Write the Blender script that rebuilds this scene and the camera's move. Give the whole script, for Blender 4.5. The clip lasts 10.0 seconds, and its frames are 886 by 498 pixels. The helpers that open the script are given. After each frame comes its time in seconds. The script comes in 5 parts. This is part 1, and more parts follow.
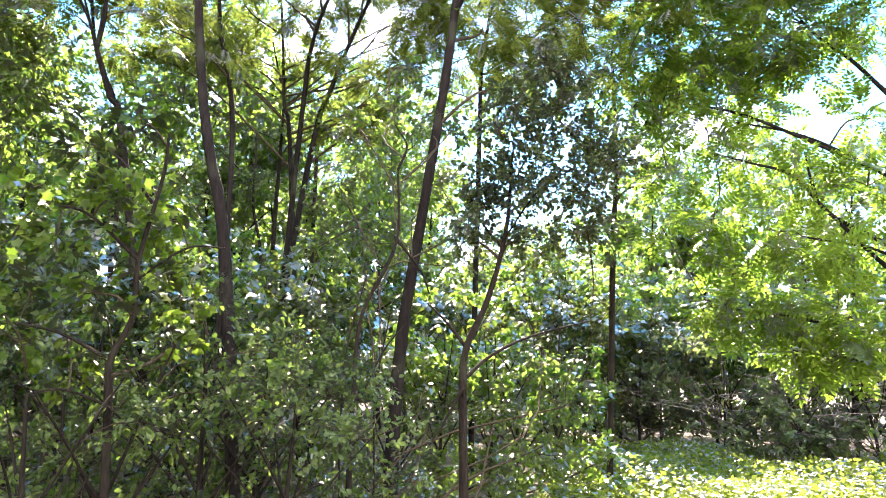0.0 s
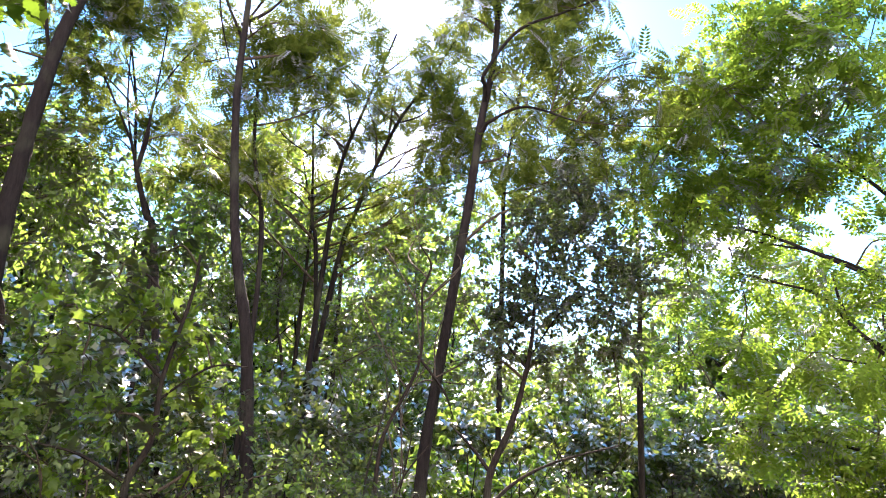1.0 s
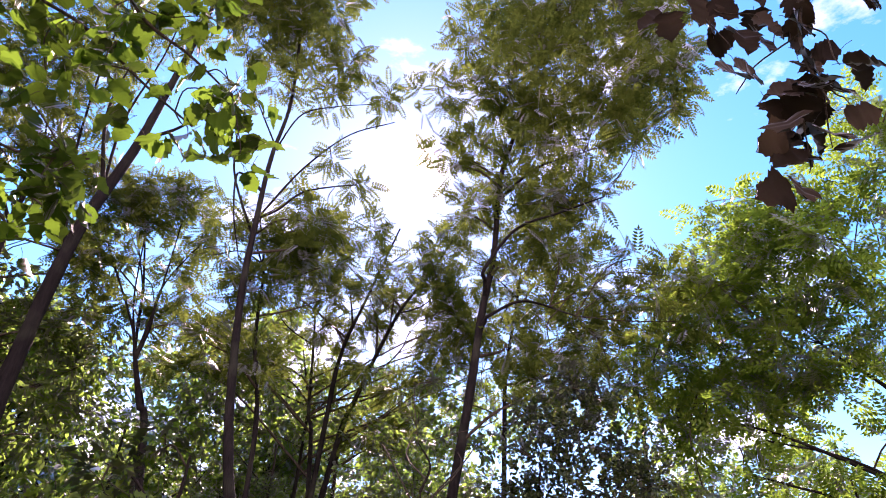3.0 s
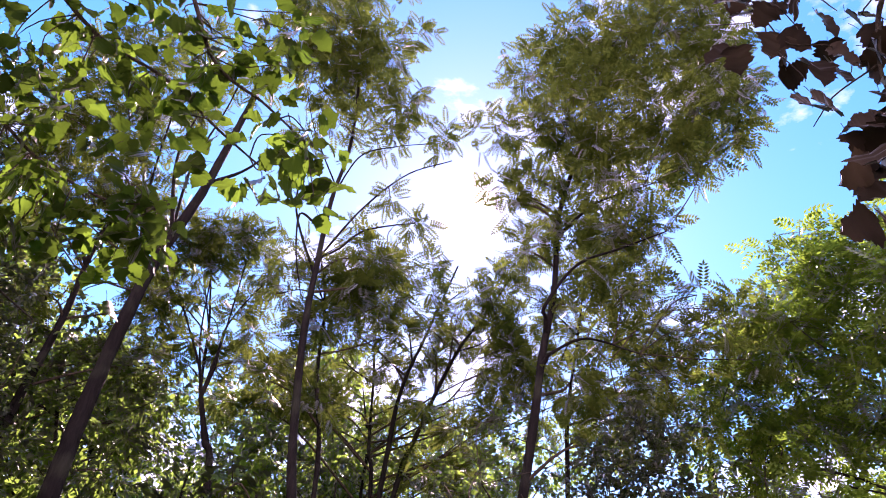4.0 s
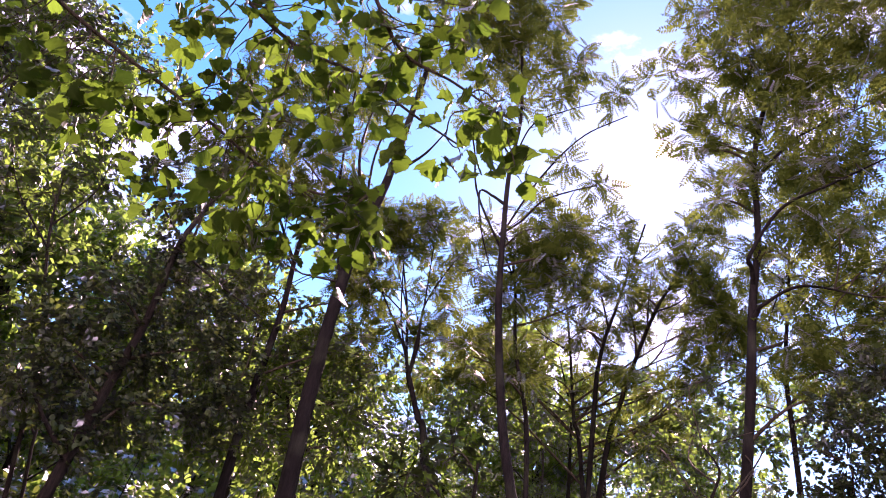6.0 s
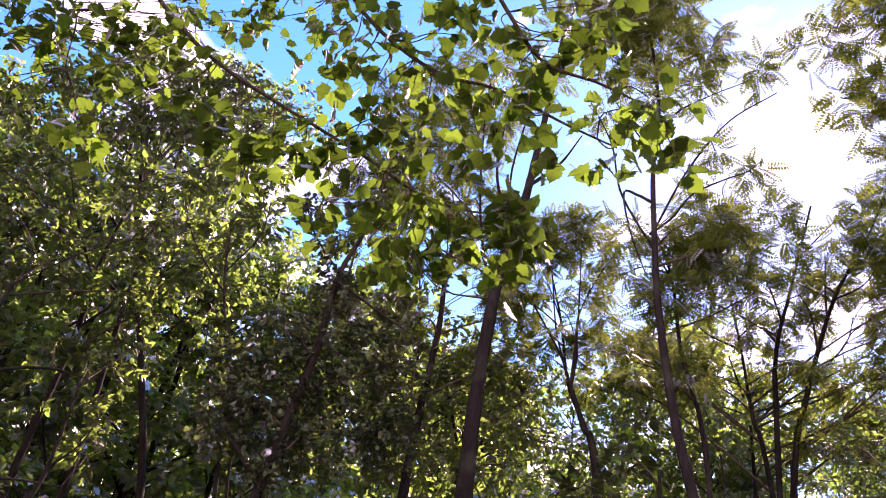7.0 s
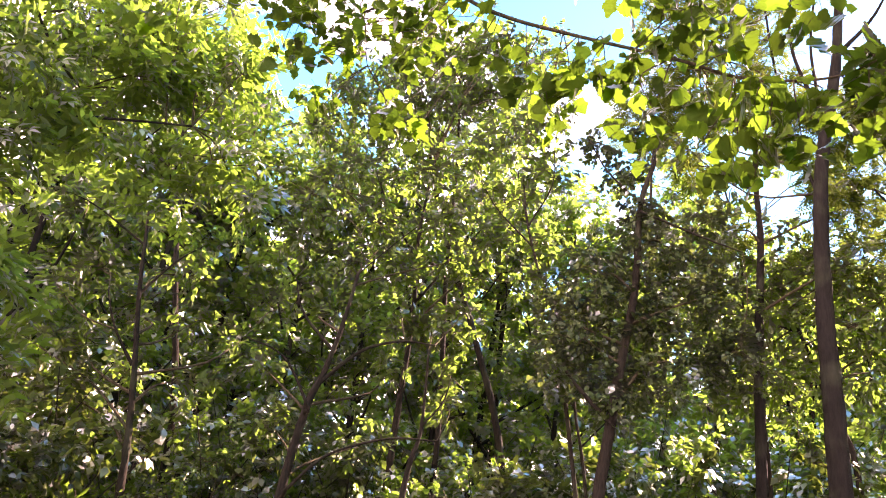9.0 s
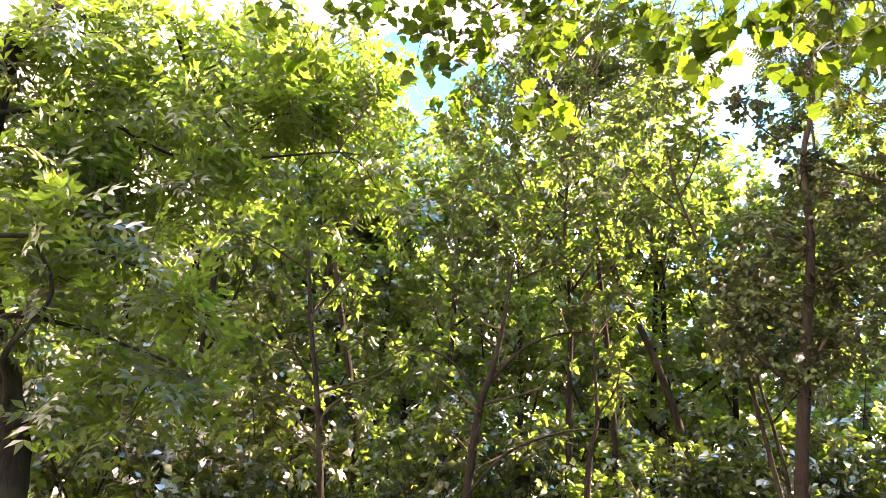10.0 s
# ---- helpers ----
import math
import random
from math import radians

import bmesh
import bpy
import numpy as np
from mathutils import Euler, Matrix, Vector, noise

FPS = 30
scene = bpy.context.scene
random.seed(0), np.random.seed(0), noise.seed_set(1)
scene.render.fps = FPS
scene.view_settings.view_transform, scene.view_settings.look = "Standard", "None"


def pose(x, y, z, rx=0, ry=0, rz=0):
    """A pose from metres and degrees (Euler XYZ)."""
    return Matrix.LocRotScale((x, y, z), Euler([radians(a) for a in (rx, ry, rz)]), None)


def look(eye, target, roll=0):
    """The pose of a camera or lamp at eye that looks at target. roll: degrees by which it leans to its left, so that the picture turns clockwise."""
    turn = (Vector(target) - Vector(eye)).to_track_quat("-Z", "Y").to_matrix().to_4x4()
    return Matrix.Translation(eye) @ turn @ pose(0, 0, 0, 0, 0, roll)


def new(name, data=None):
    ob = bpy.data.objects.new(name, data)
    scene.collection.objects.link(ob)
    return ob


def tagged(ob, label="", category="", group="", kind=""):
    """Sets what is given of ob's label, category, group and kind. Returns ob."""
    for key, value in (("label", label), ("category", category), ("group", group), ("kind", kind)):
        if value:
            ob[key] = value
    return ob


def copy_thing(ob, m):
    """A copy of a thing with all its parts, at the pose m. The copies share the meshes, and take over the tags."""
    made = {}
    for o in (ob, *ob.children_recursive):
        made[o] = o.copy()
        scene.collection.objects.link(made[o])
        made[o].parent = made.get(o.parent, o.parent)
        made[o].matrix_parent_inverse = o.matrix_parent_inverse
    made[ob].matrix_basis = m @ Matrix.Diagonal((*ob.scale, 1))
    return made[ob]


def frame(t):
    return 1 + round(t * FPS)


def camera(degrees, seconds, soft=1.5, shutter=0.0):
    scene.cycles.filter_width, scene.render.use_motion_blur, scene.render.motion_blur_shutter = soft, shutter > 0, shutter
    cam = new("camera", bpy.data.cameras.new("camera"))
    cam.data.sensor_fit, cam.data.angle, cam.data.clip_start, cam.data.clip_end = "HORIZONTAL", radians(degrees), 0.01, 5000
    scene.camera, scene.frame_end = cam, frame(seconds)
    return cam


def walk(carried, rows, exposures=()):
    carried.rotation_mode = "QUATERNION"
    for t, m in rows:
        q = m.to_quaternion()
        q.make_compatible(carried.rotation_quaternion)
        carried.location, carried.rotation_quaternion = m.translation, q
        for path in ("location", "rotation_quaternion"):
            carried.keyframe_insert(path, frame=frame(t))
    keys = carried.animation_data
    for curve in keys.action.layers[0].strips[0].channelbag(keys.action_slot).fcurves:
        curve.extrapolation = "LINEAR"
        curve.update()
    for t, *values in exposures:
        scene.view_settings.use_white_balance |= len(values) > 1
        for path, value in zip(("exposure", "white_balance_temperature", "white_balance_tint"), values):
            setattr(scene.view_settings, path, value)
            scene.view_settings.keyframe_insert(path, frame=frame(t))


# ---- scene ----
cam = camera(64.55, 10.0, soft=1.0)
# seconds, place, turn about x, y, z
ROWS = [
    (0.0, 0.0000, 0.0000, 1.5500, 99.000, -2.000, 0.000),
    (0.5, -0.0085, -0.0052, 1.5731, 103.539, -2.571, 1.215),
    (1.0, -0.0128, -0.0227, 1.5992, 108.065, -2.831, 1.673),
    (1.5, -0.0079, -0.0354, 1.6213, 111.803, -2.832, 1.612),
    (2.0, -0.0067, -0.0478, 1.6461, 115.800, -2.657, 1.056),
    (2.5, -0.0077, -0.0559, 1.6722, 119.785, -2.745, 0.977),
    (4.0, -0.0593, -0.0695, 1.6882, 125.676, -5.364, 5.552),
    (4.5, -0.0847, -0.0578, 1.6832, 124.113, -5.815, 9.053),
    (5.0, -0.1077, -0.0647, 1.6820, 122.898, -6.424, 12.492),
    (6.5, -0.1849, -0.0796, 1.6582, 120.968, -8.318, 27.313),
    (7.0, -0.2184, -0.0989, 1.6512, 120.878, -8.670, 34.335),
    (7.5, -0.2603, -0.1108, 1.6339, 119.794, -9.437, 40.168),
    (8.0, -0.3082, -0.1177, 1.6112, 117.194, -9.617, 46.267),
    (8.5, -0.3500, -0.1412, 1.5929, 114.429, -9.355, 51.950),
    (9.0, -0.3950, -0.1823, 1.5886, 112.655, -7.564, 60.730),
    (9.5, -0.4191, -0.2369, 1.5778, 112.299, -6.622, 68.846),
    (10.0, -0.4362, -0.2670, 1.5530, 111.096, -4.362, 74.458),
]
EXPOSURES = [  # seconds, stops, kelvin, tint
    (0.0, 3.4, 7000, 34), (1.0, 3.05, 7000, 42), (2.0, 2.45, 7000, 54), (2.7, 2.1, 7000, 64), (4.0, 1.95, 6800, 74), (5.2, 1.95, 6900, 80),
    (6.5, 2.05, 7100, 80), (7.5, 2.35, 7400, 80), (8.5, 2.95, 8000, 70), (9.2, 3.4, 8700, 50), (10.0, 3.55, 9300, 43),
]
walk(cam, [(t, pose(x, y, z, rx, ry, rz)) for t, x, y, z, rx, ry, rz in ROWS], EXPOSURES)

# ---- sky and sun ----
SUN_LEFT, SUN_UP = 7.3, 39.0          # degrees left of +y, degrees above the horizon
sun_way = Vector((-math.sin(radians(SUN_LEFT)) * math.cos(radians(SUN_UP)), math.cos(radians(SUN_LEFT)) * math.cos(radians(SUN_UP)), math.sin(radians(SUN_UP))))
world = bpy.data.worlds.new("sky")
scene.world = world
world.use_nodes = True
wt = world.node_tree
wn, wl = wt.nodes, wt.links
sky = wn.new("ShaderNodeTexSky")
sky.sky_type, sky.sun_disc = "NISHITA", False
sky.sun_elevation, sky.sun_rotation = radians(SUN_UP), radians(-SUN_LEFT)
sky.air_density, sky.dust_density, sky.ozone_density = 1.0, 0.1, 1.5
coords = wn.new("ShaderNodeTexCoord")
cloud = wn.new("ShaderNodeTexNoise")
cloud.inputs["Scale"].default_value, cloud.inputs["Detail"].default_value = 3.2, 8.0
cloud.inputs["Roughness"].default_value = 0.58
stretch = wn.new("ShaderNodeMapping")
stretch.inputs["Scale"].default_value = (1.0, 1.0, 2.2)
stretch.inputs["Location"].default_value = (0.35, 0.1, 0.4)
wl.new(coords.outputs["Generated"], stretch.inputs["Vector"])
wl.new(stretch.outputs["Vector"], cloud.inputs["Vector"])
edge = wn.new("ShaderNodeMapRange")
edge.inputs["From Min"].default_value, edge.inputs["From Max"].default_value = 0.55, 0.78
# white mixed into the left (-x) sky for overexposure; cloud low along the horizon
split = wn.new("ShaderNodeSeparateXYZ")
wl.new(coords.outputs["Generated"], split.inputs["Vector"])
leftward = wn.new("ShaderNodeMapRange")
leftward.inputs["From Min"].default_value, leftward.inputs["From Max"].default_value = -0.45, -0.75
leftward.inputs["To Min"].default_value, leftward.inputs["To Max"].default_value = 0.0, 0.1
wl.new(split.outputs["X"], leftward.inputs["Value"])
ceil = wn.new("ShaderNodeMapRange")
ceil.inputs["From Min"].default_value, ceil.inputs["From Max"].default_value = 0.88, 0.76
wl.new(split.outputs["Z"], ceil.inputs["Value"])
left_whiteout = wn.new("ShaderNodeMath")
left_whiteout.operation = "MULTIPLY"
wl.new(leftward.outputs["Result"], left_whiteout.inputs[0])
wl.new(ceil.outputs["Result"], left_whiteout.inputs[1])
low = wn.new("ShaderNodeMapRange")
low.inputs["From Min"].default_value, low.inputs["From Max"].default_value = 0.5, 0.34
low.inputs["To Min"].default_value, low.inputs["To Max"].default_value = 0.0, 0.055
wl.new(split.outputs["Z"], low.inputs["Value"])
more_cloud = wn.new("ShaderNodeMath")
wl.new(left_whiteout.outputs["Value"], more_cloud.inputs[0])
wl.new(low.outputs["Result"], more_cloud.inputs[1])
# unseen white cloud behind the walker (-y), added as fill light
back = wn.new("ShaderNodeMapRange")
back.inputs["From Min"].default_value, back.inputs["From Max"].default_value = 0.1, -0.5
back.inputs["To Min"].default_value, back.inputs["To Max"].default_value = 0.0, 0.2
wl.new(split.outputs["Y"], back.inputs["Value"])
front_cloud = wn.new("ShaderNodeMath")
wl.new(more_cloud.outputs["Value"], front_cloud.inputs[0])
wl.new(back.outputs["Result"], front_cloud.inputs[1])
all_cloud = wn.new("ShaderNodeMath")
wl.new(front_cloud.outputs["Value"], all_cloud.inputs[0])
wl.new(cloud.outputs["Fac"], all_cloud.inputs[1])
wl.new(all_cloud.outputs["Value"], edge.inputs["Value"])
white = wn.new("ShaderNodeMix")
white.data_type = "RGBA"
white.inputs["B"].default_value = (9.2, 9.5, 9.9, 1)
wl.new(edge.outputs["Result"], white.inputs["Factor"])
deep = wn.new("ShaderNodeHueSaturation")
deep.inputs["Hue"].default_value, deep.inputs["Saturation"].default_value = 0.48, 1.44
wl.new(sky.outputs["Color"], deep.inputs["Color"])
wl.new(deep.outputs["Color"], white.inputs["A"])
# the sun's face, with a wide glare painted into the sky around it
facing = wn.new("ShaderNodeVectorMath")
facing.operation = "DOT_PRODUCT"
facing.inputs[1].default_value = sun_way
wl.new(coords.outputs["Generated"], facing.inputs[0])
near_sun = wn.new("ShaderNodeMapRange")
near_sun.inputs["From Min"].default_value, near_sun.inputs["From Max"].default_value = math.cos(radians(6.0)), math.cos(radians(0.3))
wl.new(facing.outputs["Value"], near_sun.inputs["Value"])
falloff = wn.new("ShaderNodeMath")
falloff.operation = "POWER"
falloff.inputs[1].default_value = 13.0
wl.new(near_sun.outputs["Result"], falloff.inputs[0])
dazzle = wn.new("ShaderNodeMix")
dazzle.data_type = "RGBA"
dazzle.inputs["B"].default_value = (46.0, 44.0, 41.0, 1)
wl.new(falloff.outputs["Value"], dazzle.inputs["Factor"])
wl.new(white.outputs["Result"], dazzle.inputs["A"])
wl.new(dazzle.outputs["Result"], wn["Background"].inputs["Color"])
wn["Background"].inputs["Strength"].default_value = 0.1

sun = new("sun", bpy.data.lights.new("sun", "SUN"))
sun.data.energy, sun.data.angle, sun.data.color = 3.9, radians(0.53), (1.0, 0.94, 0.84)
sun.matrix_world = look(sun_way * 50, (0, 0, 0))


# ---- materials ----
def node_material(name):
    m = bpy.data.materials.new(name)
    m.use_nodes = True
    m.node_tree.nodes.clear()
    return m, m.node_tree.nodes, m.node_tree.links


def ramp(nodes, stops):
    r = nodes.new("ShaderNodeValToRGB")
    while len(r.color_ramp.elements) < len(stops):
        r.color_ramp.elements.new(0.5)
    for e, (p, c) in zip(r.color_ramp.elements, stops):
        e.position, e.color = p, (*c, 1)
    return r


def leaf_material(name, dark, mid, light, glow, through_share=0.5, gloss=0.35, per_object=False, patch=1.1, ior=1.3, uneven=0.45):
    """A leaf: matt above, letting warm light through, with a waxy sheen. dark, mid, light: surface colours; glow: colour of light let through."""
    m, n, l = node_material(name)
    if per_object:
        rnd = n.new("ShaderNodeObjectInfo").outputs["Random"]
    else:
        rnd = n.new("ShaderNodeNewGeometry").outputs["Random Per Island"]
    tone = ramp(n, [(0.0, dark), (0.55, mid), (1.0, light)])
    l.new(rnd, tone.inputs["Fac"])
    spots = n.new("ShaderNodeTexNoise")
    spots.inputs["Scale"].default_value, spots.inputs["Detail"].default_value = patch, 3.0
    co = n.new("ShaderNodeTexCoord")
    l.new(co.outputs["Object"], spots.inputs["Vector"])
    hue = n.new("ShaderNodeHueSaturation")
    bend = n.new("ShaderNodeMapRange")
    bend.inputs["From Min"].default_value, bend.inputs["From Max"].default_value = 0.3, 0.7
    bend.inputs["To Min"].default_value, bend.inputs["To Max"].default_value = 0.475, 0.515
    l.new(spots.outputs["Fac"], bend.inputs["Value"])
    l.new(bend.outputs["Result"], hue.inputs["Hue"])
    l.new(tone.outputs["Color"], hue.inputs["Color"])
    vein = n.new("ShaderNodeTexNoise")
    vein.inputs["Scale"].default_value, vein.inputs["Detail"].default_value = 90.0, 2.0
    l.new(co.outputs["Object"], vein.inputs["Vector"])
    veined = n.new("ShaderNodeMix")
    veined.data_type, veined.blend_type = "RGBA", "MULTIPLY"
    veined.inputs["Factor"].default_value = 0.35
    l.new(hue.outputs["Color"], veined.inputs["A"])
    l.new(vein.outputs["Fac"], veined.inputs["B"])
    matt = n.new("ShaderNodeBsdfDiffuse")
    l.new(veined.outputs["Result"], matt.inputs["Color"])
    lit = n.new("ShaderNodeMix")
    lit.data_type, lit.blend_type = "RGBA", "MIX"
    lit.inputs["Factor"].default_value = 0.72
    l.new(veined.outputs["Result"], lit.inputs["A"])
    lit.inputs["B"].default_value = (*glow, 1)
    trans = n.new("ShaderNodeBsdfTranslucent")
    l.new(lit.outputs["Result"], trans.inputs["Color"])
    body = n.new("ShaderNodeMixShader")
    # some leaves are thick and dark, others thin
    again = n.new("ShaderNodeMath")
    again.operation, again.inputs[1].default_value = "MULTIPLY", 7.31
    l.new(rnd, again.inputs[0])
    part_of = n.new("ShaderNodeMath")
    part_of.operation = "FRACT"
    l.new(again.outputs["Value"], part_of.inputs[0])
    thin = n.new("ShaderNodeMapRange")
    thin.inputs["To Min"].default_value, thin.inputs["To Max"].default_value = through_share * (1 - uneven), min(0.8, through_share * (1 + uneven))
    l.new(part_of.outputs["Value"], thin.inputs["Value"])
    l.new(thin.outputs["Result"], body.inputs["Fac"])
    l.new(matt.outputs["BSDF"], body.inputs[1])
    l.new(trans.outputs["BSDF"], body.inputs[2])
    shine = n.new("ShaderNodeBsdfGlossy")
    shine.inputs["Roughness"].default_value = gloss
    shine.inputs["Color"].default_value = (0.36, 0.37, 0.36, 1)
    rim = n.new("ShaderNodeFresnel")
    rim.inputs["IOR"].default_value = ior
    whole = n.new("ShaderNodeMixShader")
    l.new(rim.outputs["Fac"], whole.inputs["Fac"])
    l.new(body.outputs["Shader"], whole.inputs[1])
    l.new(shine.outputs["BSDF"], whole.inputs[2])
    out = n.new("ShaderNodeOutputMaterial")
    l.new(whole.outputs["Shader"], out.inputs["Surface"])
    return m


def bark_material(name, deep, ridge, scale=14.0):
    m, n, l = node_material(name)
    co = n.new("ShaderNodeTexCoord")
    mp = n.new("ShaderNodeMapping")
    mp.inputs["Scale"].default_value = (1.0, 1.0, 0.16)
    l.new(co.outputs["Object"], mp.inputs["Vector"])
    furrow = n.new("ShaderNodeTexNoise")
    furrow.inputs["Scale"].default_value, furrow.inputs["Detail"].default_value = scale * 2.2, 6.0
    furrow.inputs["Roughness"].default_value = 0.7
    l.new(mp.outputs["Vector"], furrow.inputs["Vector"])
    stain = n.new("ShaderNodeTexNoise")
    stain.inputs["Scale"].default_value, stain.inputs["Detail"].default_value = 2.3, 4.0
    l.new(co.outputs["Object"], stain.inputs["Vector"])
    tone = ramp(n, [(0.34, deep), (0.62, ridge), (0.8, tuple(min(1, c * 1.35) for c in ridge))])
    l.new(furrow.outputs["Fac"], tone.inputs["Fac"])
    moss = n.new("ShaderNodeMix")
    moss.data_type = "RGBA"
    gate = n.new("ShaderNodeMapRange")
    gate.inputs["From Min"].default_value, gate.inputs["From Max"].default_value = 0.52, 0.75
    gate.inputs["To Max"].default_value = 0.3
    l.new(stain.outputs["Fac"], gate.inputs["Value"])
    l.new(gate.outputs["Result"], moss.inputs["Factor"])
    l.new(tone.outputs["Color"], moss.inputs["A"])
    moss.inputs["B"].default_value = (0.085, 0.10, 0.055, 1)
    bump = n.new("ShaderNodeBump")
    bump.inputs["Strength"].default_value, bump.inputs["Distance"].default_value = 0.9, 0.02
    l.new(furrow.outputs["Fac"], bump.inputs["Height"])
    b = n.new("ShaderNodeBsdfPrincipled")
    b.inputs["Roughness"].default_value, b.inputs["Specular IOR Level"].default_value = 0.9, 0.12
    l.new(moss.outputs["Result"], b.inputs["Base Color"])
    l.new(bump.outputs["Normal"], b.inputs["Normal"])
    out = n.new("ShaderNodeOutputMaterial")
    l.new(b.outputs["BSDF"], out.inputs["Surface"])
    return m


def soil_material():
    m, n, l = node_material("leaf_litter_soil")
    co = n.new("ShaderNodeTexCoord")
    fine = n.new("ShaderNodeTexNoise")
    fine.inputs["Scale"].default_value, fine.inputs["Detail"].default_value = 9.0, 8.0
    wide = n.new("ShaderNodeTexNoise")
    wide.inputs["Scale"].default_value, wide.inputs["Detail"].default_value = 0.35, 5.0
    l.new(co.outputs["Object"], fine.inputs["Vector"])
    l.new(co.outputs["Object"], wide.inputs["Vector"])
    earth = ramp(n, [(0.3, (0.045, 0.032, 0.02)), (0.6, (0.11, 0.085, 0.05)), (0.8, (0.17, 0.14, 0.08))])
    green = ramp(n, [(0.3, (0.04, 0.075, 0.015)), (0.7, (0.11, 0.17, 0.03))])
    l.new(fine.outputs["Fac"], earth.inputs["Fac"])
    l.new(fine.outputs["Fac"], green.inputs["Fac"])
    gate = n.new("ShaderNodeMapRange")
    gate.inputs["From Min"].default_value, gate.inputs["From Max"].default_value = 0.5, 0.66
    l.new(wide.outputs["Fac"], gate.inputs["Value"])
    mix = n.new("ShaderNodeMix")
    mix.data_type = "RGBA"
    l.new(gate.outputs["Result"], mix.inputs["Factor"])
    l.new(earth.outputs["Color"], mix.inputs["A"])
    l.new(green.outputs["Color"], mix.inputs["B"])
    bump = n.new("ShaderNodeBump")
    bump.inputs["Strength"].default_value, bump.inputs["Distance"].default_value = 0.8, 0.05
    l.new(fine.outputs["Fac"], bump.inputs["Height"])
    b = n.new("ShaderNodeBsdfPrincipled")
    b.inputs["Roughness"].default_value = 0.95
    l.new(mix.outputs["Result"], b.inputs["Base Color"])
    l.new(bump.outputs["Normal"], b.inputs["Normal"])
    out = n.new("ShaderNodeOutputMaterial")
    l.new(b.outputs["BSDF"], out.inputs["Surface"])
    return m


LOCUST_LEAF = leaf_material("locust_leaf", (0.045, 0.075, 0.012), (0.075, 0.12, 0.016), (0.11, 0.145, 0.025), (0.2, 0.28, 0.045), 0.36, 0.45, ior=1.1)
ROUND_LEAF = leaf_material("dark_round_leaf", (0.042, 0.066, 0.03), (0.065, 0.1, 0.036), (0.1, 0.14, 0.045), (0.19, 0.28, 0.035), 0.38, 0.3, ior=1.45)
MEDIUM_LEAF = leaf_material("hedge_leaf", (0.06, 0.088, 0.034), (0.09, 0.135, 0.045), (0.15, 0.195, 0.07), (0.29, 0.53, 0.06), 0.56, 0.32, ior=1.4)
MAPLE_LEAF = leaf_material("maple_leaf", (0.055, 0.1, 0.015), (0.09, 0.155, 0.02), (0.16, 0.22, 0.03), (0.34, 0.6, 0.05), 0.62, 0.32, ior=1.4)
LONG_LEAF = leaf_material("drooping_leaf", (0.055, 0.085, 0.03), (0.085, 0.13, 0.04), (0.14, 0.185, 0.06), (0.27, 0.5, 0.05), 0.54, 0.36, ior=1.25)
NEAR_LEAF = leaf_material("broad_toothed_leaf", (0.028, 0.042, 0.012), (0.04, 0.072, 0.014), (0.065, 0.115, 0.015), (0.14, 0.29, 0.02), 0.46, 0.45, per_object=True, patch=14.0, ior=1.06, uneven=0.8)
NEAR_LEAF_JOINED = leaf_material("broad_toothed_leaf_joined", (0.028, 0.042, 0.012), (0.04, 0.072, 0.014), (0.065, 0.115, 0.015), (0.14, 0.29, 0.02), 0.46, 0.45, patch=14.0, ior=1.06, uneven=0.8)
# canopy shade put into the leaf colour: dark brown and nearly opaque
SHADED_LEAF = leaf_material("shaded_lobed_leaf", (0.035, 0.026, 0.018), (0.05, 0.037, 0.024), (0.07, 0.05, 0.03), (0.06, 0.045, 0.025), 0.12, 0.5, per_object=True, patch=14.0, ior=1.04)
# second locust leaf, its colour brightened as if in sunlight
SUNLIT_LEAF = leaf_material("sunlit_locust_leaf", (0.06, 0.12, 0.015), (0.09, 0.16, 0.02), (0.16, 0.22, 0.035), (0.27, 0.48, 0.045), 0.5, 0.35, ior=1.15)
GREY_LEAF = leaf_material("greyish_bush_leaf", (0.06, 0.095, 0.045), (0.1, 0.15, 0.07), (0.17, 0.23, 0.11), (0.3, 0.45, 0.1), 0.55, 0.4)
MEADOW_LEAF = leaf_material("meadow_weed_leaf", (0.08, 0.13, 0.02), (0.13, 0.2, 0.025), (0.24, 0.3, 0.05), (0.34, 0.48, 0.06), 0.45, 0.45, patch=0.6, ior=1.12)
# trunk shade is put into these two barks: colours well below real bark
SHADED_BARK = bark_material("shaded_furrowed_bark", (0.008, 0.0065, 0.005), (0.019, 0.0155, 0.0125))
SHADED_YOUNG_BARK = bark_material("shaded_young_brown_bark", (0.009, 0.007, 0.005), (0.028, 0.021, 0.015), 26.0)
GREY_TWIG = bark_material("dry_grey_twig", (0.12, 0.1, 0.09), (0.26, 0.23, 0.2), 40.0)
TWIG_BARK = bark_material("twig_bark", (0.03, 0.022, 0.014), (0.085, 0.065, 0.04), 40.0)
SOIL = soil_material()


# ---- building helpers ----
def mesh_from(name, verts, faces_flat, starts, material, smooth=False):
    me = bpy.data.meshes.new(name)
    me.vertices.add(len(verts))
    me.vertices.foreach_set("co", np.ascontiguousarray(verts, dtype=np.float32).ravel())
    me.loops.add(len(faces_flat))
    me.loops.foreach_set("vertex_index", np.ascontiguousarray(faces_flat, dtype=np.int32))
    me.polygons.add(len(starts))
    me.polygons.foreach_set("loop_start", np.ascontiguousarray(starts, dtype=np.int32))
    if smooth:
        me.polygons.foreach_set("use_smooth", np.ones(len(starts), dtype=bool))
    me.update(calc_edges=True)
    me.materials.append(material)
    return me


def part(name, me, parent, label="", kind=""):
    ob = new(name, me)
    ob.parent = parent
    return tagged(ob, label, kind=kind)


